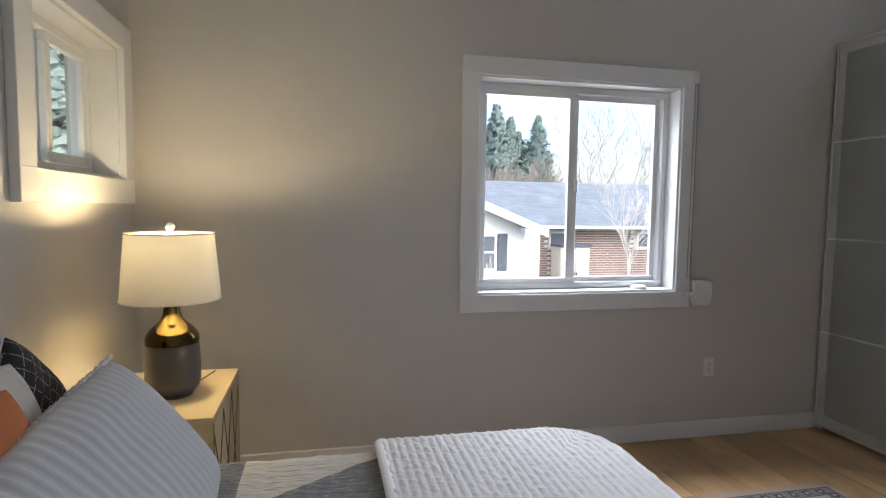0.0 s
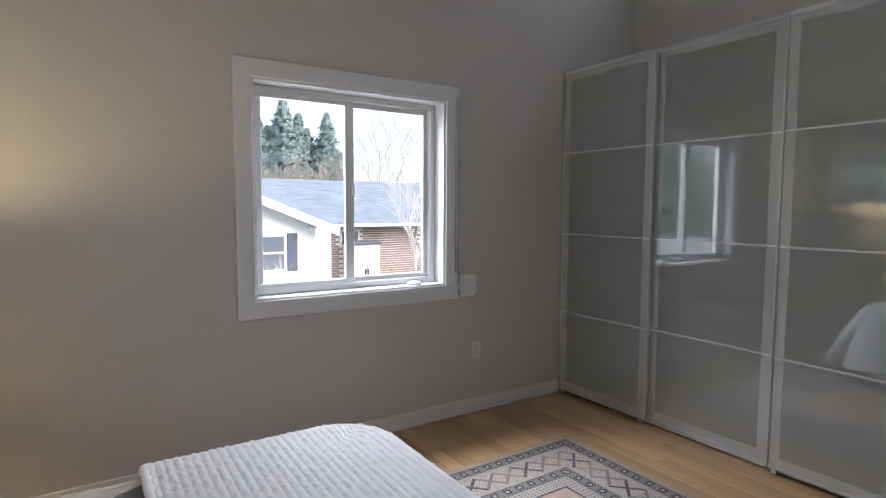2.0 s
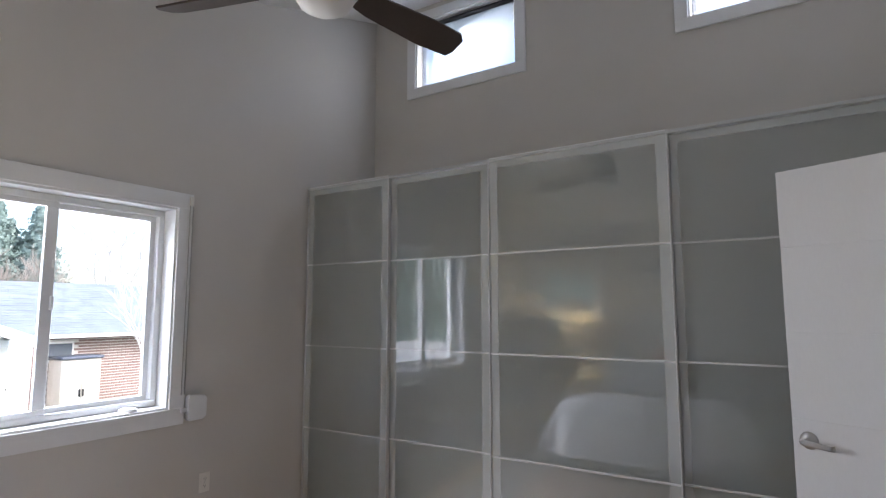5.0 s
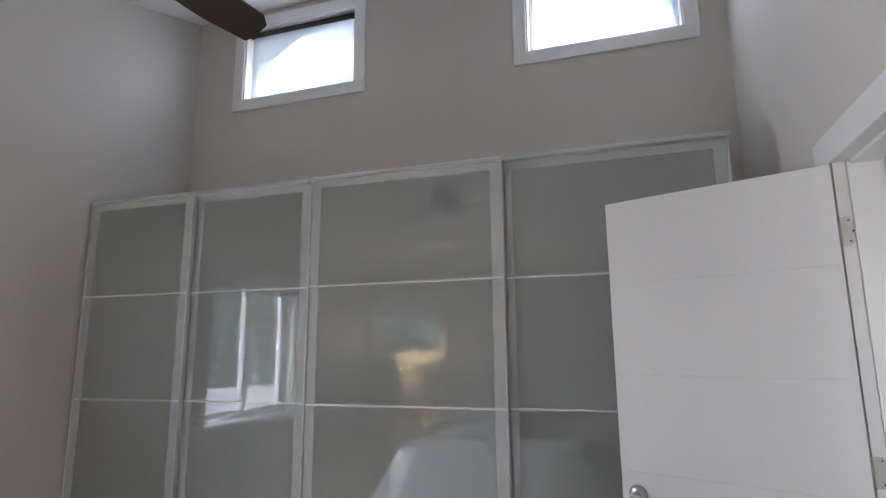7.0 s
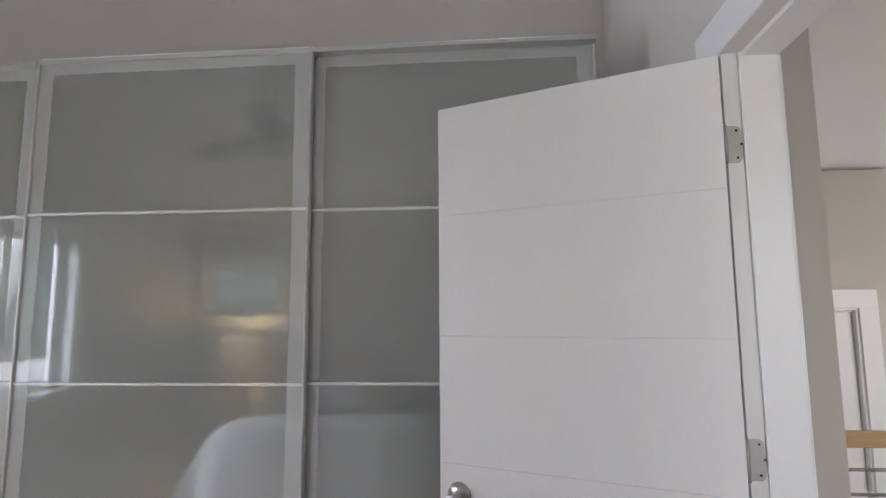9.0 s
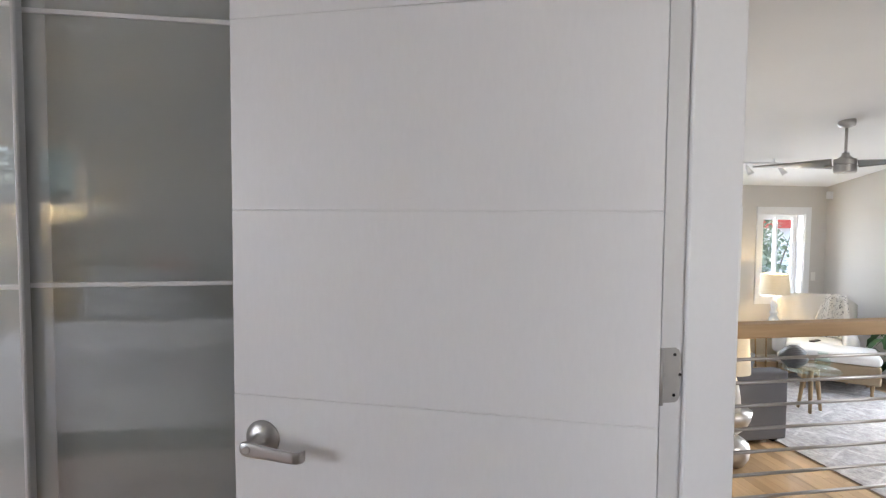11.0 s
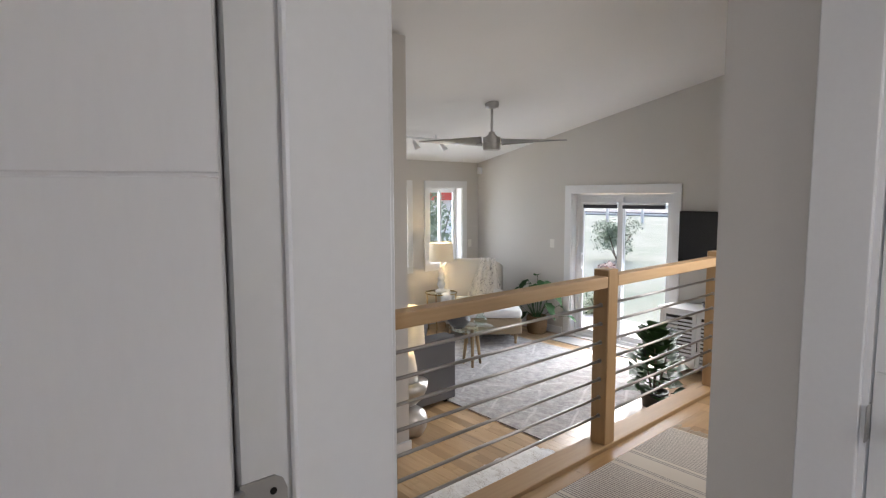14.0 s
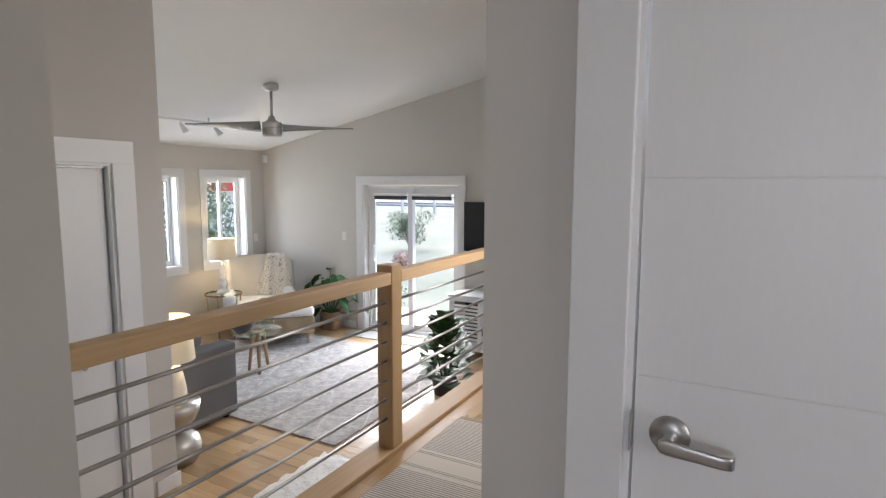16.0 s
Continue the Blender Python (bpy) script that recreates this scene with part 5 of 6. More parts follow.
for x in (5.9, 7.72):
    for y in (-4.05, -3.25):
        part("foot", box(x, x + 0.05, y, y + 0.05, FZ, FZ + 0.05), BLACK, so)
tp = thing("throw_pillow", "grey throw pillow leaning on the sofa arm", "pillow")
tp.matrix_world = Matrix.Translation((6.13, -3.70, 0.05)) @ Euler((0, radians(-18), radians(80))).to_matrix().to_4x4()
part("cover", pillow(0.46, 0.40, 0.15), GREYSOFA, tp, smooth=True)

# end table with small lamp
ET = (5.60, -3.335, FZ)
et = thing("end_table", "silver hourglass-shaped metal end table", "side table", ET)
part("lower_bell", lathe([(0, 0), (0.125, 0.0), (0.155, 0.05), (0.165, 0.11), (0.15, 0.17), (0.10, 0.205), (0.035, 0.22), (0, 0.221)], 40), CHROME, et, "round silver foot", True)
part("upper_bowl", lathe([(0, 0.221), (0.035, 0.221), (0.08, 0.245), (0.13, 0.295), (0.16, 0.36), (0.17, 0.425), (0, 0.425)], 40), CHROME, et, "silver bowl top", True)
el = thing("table_lamp", "lit small lamp with cream tapered body and linen shade", "lamp", (5.60, -3.335, FZ + 0.425))
part("body", lathe([(0, 0), (0.088, 0.0), (0.09, 0.015), (0.085, 0.10), (0.068, 0.20), (0.052, 0.255), (0, 0.257)], 32), CREAMUP, el, smooth=True)
part("stem", rod((0, 0, 0.25), (0, 0, 0.38), 0.008, 10), STEEL, el)
part("shade", lathe([(0.150, 0.30), (0.130, 0.59)], 40), LINENSHADE, el, "linen drum shade", True)
part("shade_rim", lathe([(0.129, 0.588), (0.133, 0.588), (0.133, 0.594), (0.129, 0.594), (0.129, 0.588)], 40), PLATE, el)

# coffee table
ct = thing("coffee_table", "round glass coffee table on three splayed wooden legs", "coffee table", (6.52, -4.95, FZ))
part("top", lathe([(0, 0.428), (0.253, 0.428), (0.26, 0.434), (0.253, 0.440), (0, 0.440)], 56), TABLEGLASS, ct, "clear glass top", True)
for k in range(3):
    a_ = radians(139 + 120 * k)
    part("leg", rod((0.11 * math.cos(a_), 0.11 * math.sin(a_), 0.012), (0.055 * math.cos(a_), 0.055 * math.sin(a_), 0.428), 0.015, 10, 0.024), LEGWOOD, ct, smooth=True)
part("hub", lathe([(0, 0.40), (0.06, 0.40), (0.065, 0.41), (0.06, 0.4275), (0, 0.4275)], 24), LEGWOOD, ct)
vs = thing("glass_vase", "small clear glass vase on the coffee table", "vase", (6.50, -5.06, FZ + 0.441))
part("body", lathe([(0, 0.0), (0.05, 0.0), (0.075, 0.04), (0.07, 0.09), (0.035, 0.13), (0.042, 0.16), (0.038, 0.16), (0.03, 0.13), (0.062, 0.09), (0.066, 0.045), (0, 0.01)], 28), TABLEGLASS, vs, smooth=True)
ds = thing("ribbed_vase", "dark grey ribbed ball vase on the coffee table", "vase", (6.60, -4.82, FZ + 0.441))
part("body", lathe([(0, 0), (0.06, 0.0), *[(0.13 * math.sin(math.pi * (0.16 + 0.72 * k / 26)) + 0.004 * (k % 2), 0.01 + 0.20 * k / 26) for k in range(27)], (0.045, 0.215), (0, 0.20)], 32), BRONZE, ds)

# armchair in the corner, turned towards the landing
ac = thing("armchair", "cream upholstered armchair with rounded back and wooden legs", "armchair", (7.72, -6.12, FZ), 48)
part("seat_frame", box(-0.38, 0.38, -0.36, 0.40, 0.17, 0.31, 0.03, 3), CREAMUP, ac)
part("seat_cushion", box(-0.30, 0.30, -0.22, 0.42, 0.312, 0.45, 0.05, 4), WHITEUP, ac, "white seat cushion", True)


def chairback(u, v):
    a_ = (u - 0.5) * 2
    h = 0.33 + v * (0.62 - 0.075 * abs(a_) ** 5)
    return Vector((0.44 * a_ * (1 + 0.02 * v), -0.34 - 0.14 * v + 0.24 * abs(a_) ** 3.2 * (1 - 0.35 * v), h))


bm = grid(chairback, 28, 18, 0.11)
FRONT = max(v_.co.y for v_ in bm.verts if abs(v_.co.x) < 0.03 and v_.co.z > 0.93) - chairback(0.5, 1.0).y
part("back", bm, CREAMUP, ac, smooth=True)
for s in (-1, 1):
    part("arm", box(s * 0.37 - 0.075, s * 0.37 + 0.075, -0.28, 0.30, 0.28, 0.56, 0.062, 5), WHITEUP, ac, "padded white arm", True)
    for y in (-0.3, 0.34):
        part("leg", rod((s * 0.33, y, 0.0), (s * 0.31, y * 0.96, 0.18), 0.014, 10, 0.026), LEGWOOD, ac, smooth=True)
ot = thing("ottoman", "cream ottoman with white padded top and turned wooden legs", "ottoman", (7.16, -5.90, FZ), 48)
part("frame", box(-0.38, 0.38, -0.28, 0.28, 0.14, 0.345, 0.02, 2), TANUP, ot, "tan linen skirt")
part("cushion", box(-0.385, 0.385, -0.285, 0.285, 0.347, 0.46, 0.045, 4), WHITEUP, ot, "white padded top", True)
for x in (-0.31, 0.31):
    for y in (-0.21, 0.21):
        part("leg", lathe([(0, 0), (0.014, 0), (0.018, 0.03), (0.014, 0.05), (0.024, 0.11), (0.026, 0.162), (0, 0.162)], 16, x, y), LEGWOOD, ot, smooth=True)


def throw(u, v):
    # v runs from the foot of the back's rear, over its top edge, down its front to the seat
    n_ = 0.014 * math.sin(u * 17 + v * 2.5) + 0.014 * noise.noise((u * 4, v * 4, 2.0))
    if v < 0.28:
        p_ = chairback(0.12 + 0.24 * u, 0.72 + v)
        return p_ + Vector((0, FRONT - 0.125 - n_, 0.0))
    if v < 0.40:
        t = (v - 0.28) / 0.12 * math.pi
        p_ = chairback(0.12 + 0.24 * u, 1.0)
        return p_ + Vector((0, FRONT - 0.055 - 0.07 * math.cos(t), 0.035 * math.sin(t) + 0.3 * n_))
    t = (v - 0.40) / 0.60
    p_ = chairback((0.12 - 0.09 * t) + (0.24 + 0.30 * t) * u, 1.0 - 0.80 * t)
    return p_ + Vector((0, FRONT + 0.022 + 0.05 * t * t + n_ * (0.6 + 0.7 * t), 0.0))


tb = thing("throw_blanket", "cream throw with dark dashes draped over the armchair back", "blanket", (7.72, -6.12, FZ), 48)
part("cloth", grid(throw, 26, 44, 0.012), THROW, tb, smooth=True)
rm = thing("remote_control", "black remote control lying on the armchair seat", "remote", (7.56, -5.98, FZ + 0.452), 20)
part("body", box(-0.025, 0.025, -0.09, 0.09, 0.0, 0.018, 0.005), BLACK, rm)

# side table and lamp by the window
SX, SY = 7.98, -5.76
stb = thing("side_table", "round side table with glass top and slim wooden legs", "side table", (SX, SY, FZ))
part("top", lathe([(0, 0.525), (0.215, 0.525), (0.22, 0.53), (0.22, 0.54), (0.215, 0.545), (0, 0.545)], 40), TABLEGLASS, stb, smooth=True)
part("rim", lathe([(0.2205, 0.532), (0.225, 0.532), (0.225, 0.547), (0.2205, 0.547), (0.2205, 0.532)], 40), GOLD, stb)
for k in range(4):
    a_ = radians(30 + 90 * k)
    part("leg", rod((0.19 * math.cos(a_), 0.19 * math.sin(a_), 0.0), (0.215 * math.cos(a_), 0.215 * math.sin(a_), 0.53), 0.010, 10), LEGWOOD, stb, smooth=True)
sl = thing("table_lamp", "lit table lamp with white turned base and linen drum shade", "lamp", (SX, SY, FZ + 0.546))
part("base", lathe([(0, 0), (0.078, 0), (0.08, 0.02), (0.055, 0.04), (0.03, 0.055), (0.042, 0.08), (0.058, 0.11), (0.045, 0.15), (0.028, 0.175), (0.05, 0.19), (0.05, 0.205), (0.028, 0.22), (0.036, 0.26), (0.042, 0.30), (0.026, 0.335), (0.034, 0.35), (0.014, 0.37), (0.012, 0.46), (0, 0.46)], 32), POT, sl, "white turned wood base", True)
part("shade", lathe([(0.176, 0.44), (0.158, 0.695)], 48), LINENSHADE, sl, "linen drum shade", True)
part("finial", lathe([(0, 0.69), (0.006, 0.695), (0.012, 0.71), (0.006, 0.725), (0, 0.73)], 14), POT, sl, smooth=True)

# television and console
tv = thing("television", "black flat-screen television on the wall", "television")
part("bezel", box(4.10, 5.105, YS + 0.035, YS + 0.075, 0.585, 1.155, 0.006), BLACK, tv)
part("screen", box(4.112, 5.093, YS + 0.0745, YS + 0.077, 0.60, 1.143), SCREEN, tv)
part("wall_bracket", box(4.4, 4.8, YS + 0.0005, YS + 0.036, 0.75, 1.0), DARKSTEEL, tv)
cs = thing("console_cabinet", "white console cabinet with louvred doors", "cabinet")
CX0, CX1, CY0, CY1, CZ = 3.95, 5.12, YS + 0.02, -6.46, 0.13
part("top", box(CX0 - 0.015, CX1 + 0.015, CY0, CY1 + 0.02, CZ - 0.025, CZ, 0.003), TRIM, cs)
part("side_panel", box(CX0, CX0 + 0.02, CY0, CY1, FZ + 0.06, CZ - 0.025), TRIM, cs)
part("side_panel", box(CX1 - 0.02, CX1, CY0, CY1, FZ + 0.06, CZ - 0.025), TRIM, cs)
part("bottom_panel", box(CX0 + 0.02, CX1 - 0.02, CY0, CY1 - 0.02, FZ + 0.06, FZ + 0.08), TRIM, cs)
part("back_panel", box(CX0 + 0.02, CX1 - 0.02, CY0, CY0 + 0.01, FZ + 0.08, CZ - 0.025), INLAY, cs)
dw = (CX1 - CX0 - 0.04) / 3
for k in range(3):
    a_ = CX0 + 0.02 + k * dw
    d_ = part("louvre_door", box(a_ + 0.002, a_ + 0.045, CY1 - 0.02, CY1, FZ + 0.085, CZ - 0.03, 0.002), TRIM, cs, "white louvred door")
    part("stile", box(a_ + dw - 0.045, a_ + dw - 0.002, CY1 - 0.02, CY1, FZ + 0.085, CZ - 0.03, 0.002), TRIM, d_)
    part("rail", box(a_ + 0.045, a_ + dw - 0.045, CY1 - 0.02, CY1, FZ + 0.085, FZ + 0.13), TRIM, d_)
    part("rail", box(a_ + 0.045, a_ + dw - 0.045, CY1 - 0.02, CY1, CZ - 0.075, CZ - 0.03), TRIM, d_)
    for j in range(11):
        z = FZ + 0.145 + j * 0.041
        part("slat", box(a_ + 0.045, a_ + dw - 0.045, CY1 - 0.016, CY1 - 0.004, z, z + 0.024, 0.002), TRIM, d_)
    part("handle", rod((a_ + dw - 0.02, CY1 + 0.012, -0.30), (a_ + dw - 0.02, CY1 + 0.012, -0.20), 0.005, 8), BLACK, d_)
for x in (CX0 + 0.01, CX1 - 0.05):
    for y in (CY0 + 0.01, CY1 - 0.05):
        part("foot", box(x, x + 0.04, y, y + 0.04, FZ, FZ + 0.06), TRIM, cs)
bw = thing("bowl", "small dark bowl on the console cabinet", "bowl", (4.62, -6.62, CZ))
part("body", lathe([(0, 0), (0.06, 0), (0.10, 0.03), (0.115, 0.075), (0.108, 0.075), (0.09, 0.035), (0, 0.012)], 28), BRONZE, bw, smooth=True)

# living room ceiling fan, track light, detector
FX, FY = 6.205, -4.92
zc = live_ceiling(FX)
lf = thing("ceiling_fan", "brushed nickel two-blade ceiling fan on a short rod", "ceiling fan", (FX, FY, 0))
part("canopy", lathe([(0, zc + 0.02), (0.07, zc + 0.02), (0.072, zc - 0.02), (0.066, zc - 0.045), (0.02, zc - 0.062), (0, zc - 0.062)], 32), STEEL, lf, smooth=True)
part("downrod", rod((0, 0, 1.95), (0, 0, zc - 0.05), 0.013, 14), STEEL, lf, smooth=True)
part("collar", lathe([(0, 1.985), (0.03, 1.985), (0.032, 1.96), (0.06, 1.94), (0.06, 1.93), (0, 1.93)], 24), STEEL, lf, smooth=True)
part("motor", lathe([(0, 1.93), (0.088, 1.93), (0.092, 1.92), (0.092, 1.885), (0.088, 1.88), (0.088, 1.875), (0.092, 1.87), (0.092, 1.815), (0.085, 1.80), (0, 1.80)], 36), STEEL, lf, "brushed nickel motor housing")


def blade(u, v):
    r = 0.10 + 0.66 * u
    w = 0.085 * (1 - 0.72 * u ** 1.3) + 0.004
    s = (v - 0.5) * 2
    tw = radians(26 - 20 * u)
    return Vector((r, s * w * math.cos(tw) + 0.05 * (1 - u) - 0.02, s * w * math.sin(tw) + 0.012 * u + 0.004 * s * s))


for a_ in (45 - 3, 225 + 3):
    o = part("blade", grid(blade, 26, 6, 0.008), FANGREY, lf, "tapered grey fan blade", True)
    o.matrix_basis = pose(0, 0, 1.878, 0, 0, a_)
    o2 = part("blade_arm", box(0.06, 0.16, -0.016, 0.016, -0.006, 0.006, 0.002), STEEL, lf)
    o2.matrix_basis = pose(0, 0, 1.862, 0, 0, a_)
tk = thing("track_light", "white ceiling track light with adjustable spot heads", "track light")
zt_ = live_ceiling(7.3)
part("track", box(7.285, 7.315, -5.25, -4.2, zt_ - 0.062, zt_ - 0.04, 0.003), TRIM, tk)
for y in (-5.1, -4.35):
    part("ceiling_mount", rod((7.3, y, zt_ - 0.042), (7.3, y, zt_ + 0.02), 0.012, 10), TRIM, tk)
for y, ry, rx in ((-5.17, 20, -32), (-4.76, 16, -24), (-4.38, 12, -20)):
    hd_ = part("spot_head", lathe([(0, 0.0), (0.016, -0.002), (0.02, -0.03), (0.026, -0.06), (0.036, -0.10), (0.034, -0.10), (0.0, -0.085)], 24), TRIM, tk, "white spot head", True)
    hd_.matrix_basis = pose(7.3, y, zt_ - 0.09, rx, ry, 0)
    part("swivel", rod((7.3, y, zt_ - 0.10), (7.3, y, zt_ - 0.06), 0.007, 8), TRIM, tk)
sn = thing("motion_sensor", "small white alarm detector in the ceiling corner", "detector", (8.30, -6.80, 1.66))
part("body", box(-0.03, 0.03, -0.058, 0.0, 0.0, 0.10, 0.008, 2), VINYL, sn)
sd = thing("smoke_detector", "round white smoke detector on the sloped ceiling", "smoke detector", (4.03, -4.42, live_ceiling(4.03)), 0)
part("body", lathe([(0, 0.02), (0.065, 0.02), (0.065, -0.02), (0.05, -0.038), (0, -0.04)], 28), VINYL, sd, smooth=True)


# ---------------------------------------------------------------- plants
def leaf_bm(bm, at, way, length, width, droop, n=6, split=False):
    """One bent leaf blade."""
    way = Vector(way).normalized()
    side = way.cross(Vector((0, 0, 1)))
    side = side.normalized() if side.length > 0.01 else Vector((1, 0, 0))
    rows_ = []
    for i in range(n + 1):
        t = i / n
        w = width * (math.sin(math.pi * min(1, t * 0.92 + 0.06)) ** 0.7) * (0.75 + 0.5 * t * (1 - t) + 0.25 * t)
        if split and i % 2:
            w *= 0.72
        c_ = Vector(at) + way * length * t + Vector((0, 0, -droop * t * t * length))
        rows_.append((bm.verts.new(c_ - side * w / 2 + Vector((0, 0, 0.12 * w))), bm.verts.new(c_), bm.verts.new(c_ + side * w / 2 + Vector((0, 0, 0.12 * w)))))
    for a_, b_ in zip(rows_, rows_[1:]):
        bm.faces.new((a_[0], a_[1], b_[1], b_[0]))
        bm.faces.new((a_[1], a_[2], b_[2], b_[1]))


rnd = random.Random(11)
fp = thing("fiddle_leaf_fig", "fiddle-leaf fig with broad dark leaves in a dark pot", "plant", (4.58, -5.36, FZ))
part("pot", lathe([(0, 0), (0.10, 0), (0.12, 0.12), (0.125, 0.14), (0.11, 0.14), (0.105, 0.12), (0, 0.11)], 28), BRONZE, fp, smooth=True)
part("soil", lathe([(0, 0.115), (0.104, 0.115)], 20), BARK, fp)
for k in range(4):
    a_ = k * 1.57 + 0.4
    part("stem", rod((0.02 * math.cos(a_), 0.02 * math.sin(a_), 0.11), (0.12 * math.cos(a_), 0.12 * math.sin(a_), 0.62), 0.009, 8, 0.005), BARK, fp, smooth=True)
for k in range(88):
    a_ = k * 2.4 + rnd.uniform(-0.3, 0.3)
    h = 0.10 + 0.56 * (k / 87)
    r = (0.02 + 0.12 * rnd.random()) * (0.7 + 0.8 * math.sin(math.pi * min(1, 0.15 + k / 103)))
    bm = bmesh.new()
    leaf_bm(bm, (r * math.cos(a_), r * math.sin(a_), h), (math.cos(a_), math.sin(a_), 0.5 + 1.5 * (k / 87)), 0.12 + 0.06 * rnd.random(), 0.16 + 0.05 * rnd.random(), 0.45)
    part("leaf", bm, LEAFD, fp, smooth=True)
mp_ = thing("monstera_plant", "trailing green split-leaf plant in a woven basket", "plant", (7.02, -6.68, FZ))
part("basket", lathe([(0, 0), (0.12, 0), (0.14, 0.08), (0.145, 0.2), (0.135, 0.24), (0.125, 0.24), (0.13, 0.2), (0, 0.18)], 28), BASKET, mp_, "brown woven basket")
for k in range(22):
    a_ = k * 2.4
    up = 0.38 + 0.48 * rnd.random()
    r = 0.10 + 0.30 * rnd.random()
    tip = Vector((r * math.cos(a_) * 1.1 - 0.05, r * math.sin(a_) * 0.6 + 0.05, max(0.12, up - 0.2 * (r > 0.3))))
    part("stem", rod((0.03 * math.cos(a_), 0.03 * math.sin(a_), 0.2), tip, 0.005, 6, 0.003), LEAFM, mp_)
    bm = bmesh.new()
    leaf_bm(bm, tip, (math.cos(a_), math.sin(a_) * 0.6, rnd.uniform(-0.5, 0.2)), 0.14 + 0.06 * rnd.random(), 0.12 + 0.04 * rnd.random(), 0.6, 6, True)
    part("leaf", bm, LEAFM, mp_, smooth=True)

# ---------------------------------------------------------------- outdoors
def ground_height(x, y):
    if y > 4:
        return -1.25
    if y < -7.5:
        return -0.70 + 0.045 * min(30, -7.5 - y)
    if x > 9.0:
        return -0.72 + 0.03 * min(20, x - 9.0)
    return -1.2


bm = bmesh.new()
gx = [-400, -120, -60, -30, -20, -14, -10, -6, -3, 0, 3, 6, 9, 12, 16, 20, 26, 34, 45, 60, 120, 400]
gy = [-400, -120, -60, -40, -32, -26, -20, -16, -12, -9.5, -7.6, -7.4, 3.9, 4.1, 8, 12, 16, 20, 26, 40, 80, 160, 400]
gv = [[bm.verts.new((x, y, ground_height(x, y))) for y in gy] for x in gx]
for i in range(len(gx) - 1):
    for j in range(len(gy) - 1):
        if gx[i] >= 0 and gx[i + 1] <= 9 and -7.4 <= gy[j] and gy[j + 1] <= 3.9:
            continue
        bm.faces.new((gv[i][j], gv[i + 1][j], gv[i + 1][j + 1], gv[i][j + 1]))
structure("ground", bm, GRASS)
structure("patio", box(4.6, 7.4, YS - 1.6, YS - 0.19, -0.8, FZ - 0.05), MORTAR)

# neighbour's house: brick wing with a gabled white front
HG = -1.25
ho = thing("neighbour_house", "single-storey house with white gable, red brick wing and grey shingle roof", "house", (0, 0, 0))
part("wall", box(5.45, 16.0, 15.06, 21.0, HG, 0.86), MORTAR, ho, "red brick wall")
part("gable_wall", prism([(-1.5, HG), (4.86, HG), (4.86, 0.88), (1.6, 2.25), (-1.5, 1.0)], 13.0, 19.0, "y"), SIDING, ho, "white gable wall")
for k in range(16):
    part("siding_board", box(-1.4, 4.855, 12.985, 13.0, HG + 0.05 + k * 0.125, HG + 0.16 + k * 0.125), SIDING, ho)
part("porch_wall", box(4.86, 5.74, 14.2, 19.0, HG, 0.86), SIDING, ho, "white recessed porch wall")
pdr = part("door", box(4.93, 5.33, 14.17, 14.2, HG + 0.05, 0.75), SIDING, ho, "white side door")
part("door_knob", rod((5.27, 14.17, -0.22), (5.27, 14.13, -0.22), 0.03, 8), BLACK, pdr)
# main roof: ridge along x
part("roof", prism([(14.55, 0.80), (17.6, 2.12), (21.5, 0.80), (21.5, 0.92), (17.6, 2.22), (14.55, 0.90)], 3.0, 16.5, "x"), SHINGLE, ho, "blue-grey shingle roof")
bm = bmesh.new()
rnd = random.Random(5)
for r in range(22):
    t0 = r / 22
    y_, z_ = 14.53 + 3.05 * t0, 0.905 + 1.315 * t0
    x = 3.0 + 0.13 * (r % 2)
    while x < 16.4:
        w_ = 0.2 + 0.14 * rnd.random()
        zz = 0.010 + 0.010 * rnd.random()
        vs_ = [bm.verts.new(c_) for c_ in ((x, y_, z_ + zz), (x + w_ - 0.01, y_, z_ + zz), (x + w_ - 0.01, y_ + 0.16, z_ + zz + 0.064), (x, y_ + 0.16, z_ + zz + 0.064), (x, y_, z_), (x + w_ - 0.01, y_, z_))]
        bm.faces.new(vs_[:4])
        bm.faces.new((vs_[4], vs_[5], vs_[1], vs_[0]))
        x += w_
tagged(part("shingles", bm, SHINGLE, ho), kind="stuff")
part("gutter", box(5.2, 16.4, 14.42, 14.56, 0.80, 0.89, 0.02), SIDING, ho, "white gutter")
# gable roof planes with white bargeboard
for s, e in ((1, 5.30), (-1, -2.1)):
    pts_ = [(1.6, 2.30), (e, 2.30 - 0.405 * abs(e - 1.6)), (e, 2.38 - 0.405 * abs(e - 1.6)), (1.6, 2.38)]
    part("gable_roof", prism(pts_, 12.60, 17.0, "y"), SHINGLE, ho)
    pts_ = [(1.6, 2.17), (e, 2.17 - 0.405 * abs(e - 1.6)), (e, 2.37 - 0.405 * abs(e - 1.6)), (1.6, 2.37)]
    part("bargeboard", prism(pts_, 12.55, 12.60, "y"), SIDING, ho, "white bargeboard")
part("soffit_return", box(4.72, 5.25, 12.58, 14.5, 0.74, 0.88), SIDING, ho)
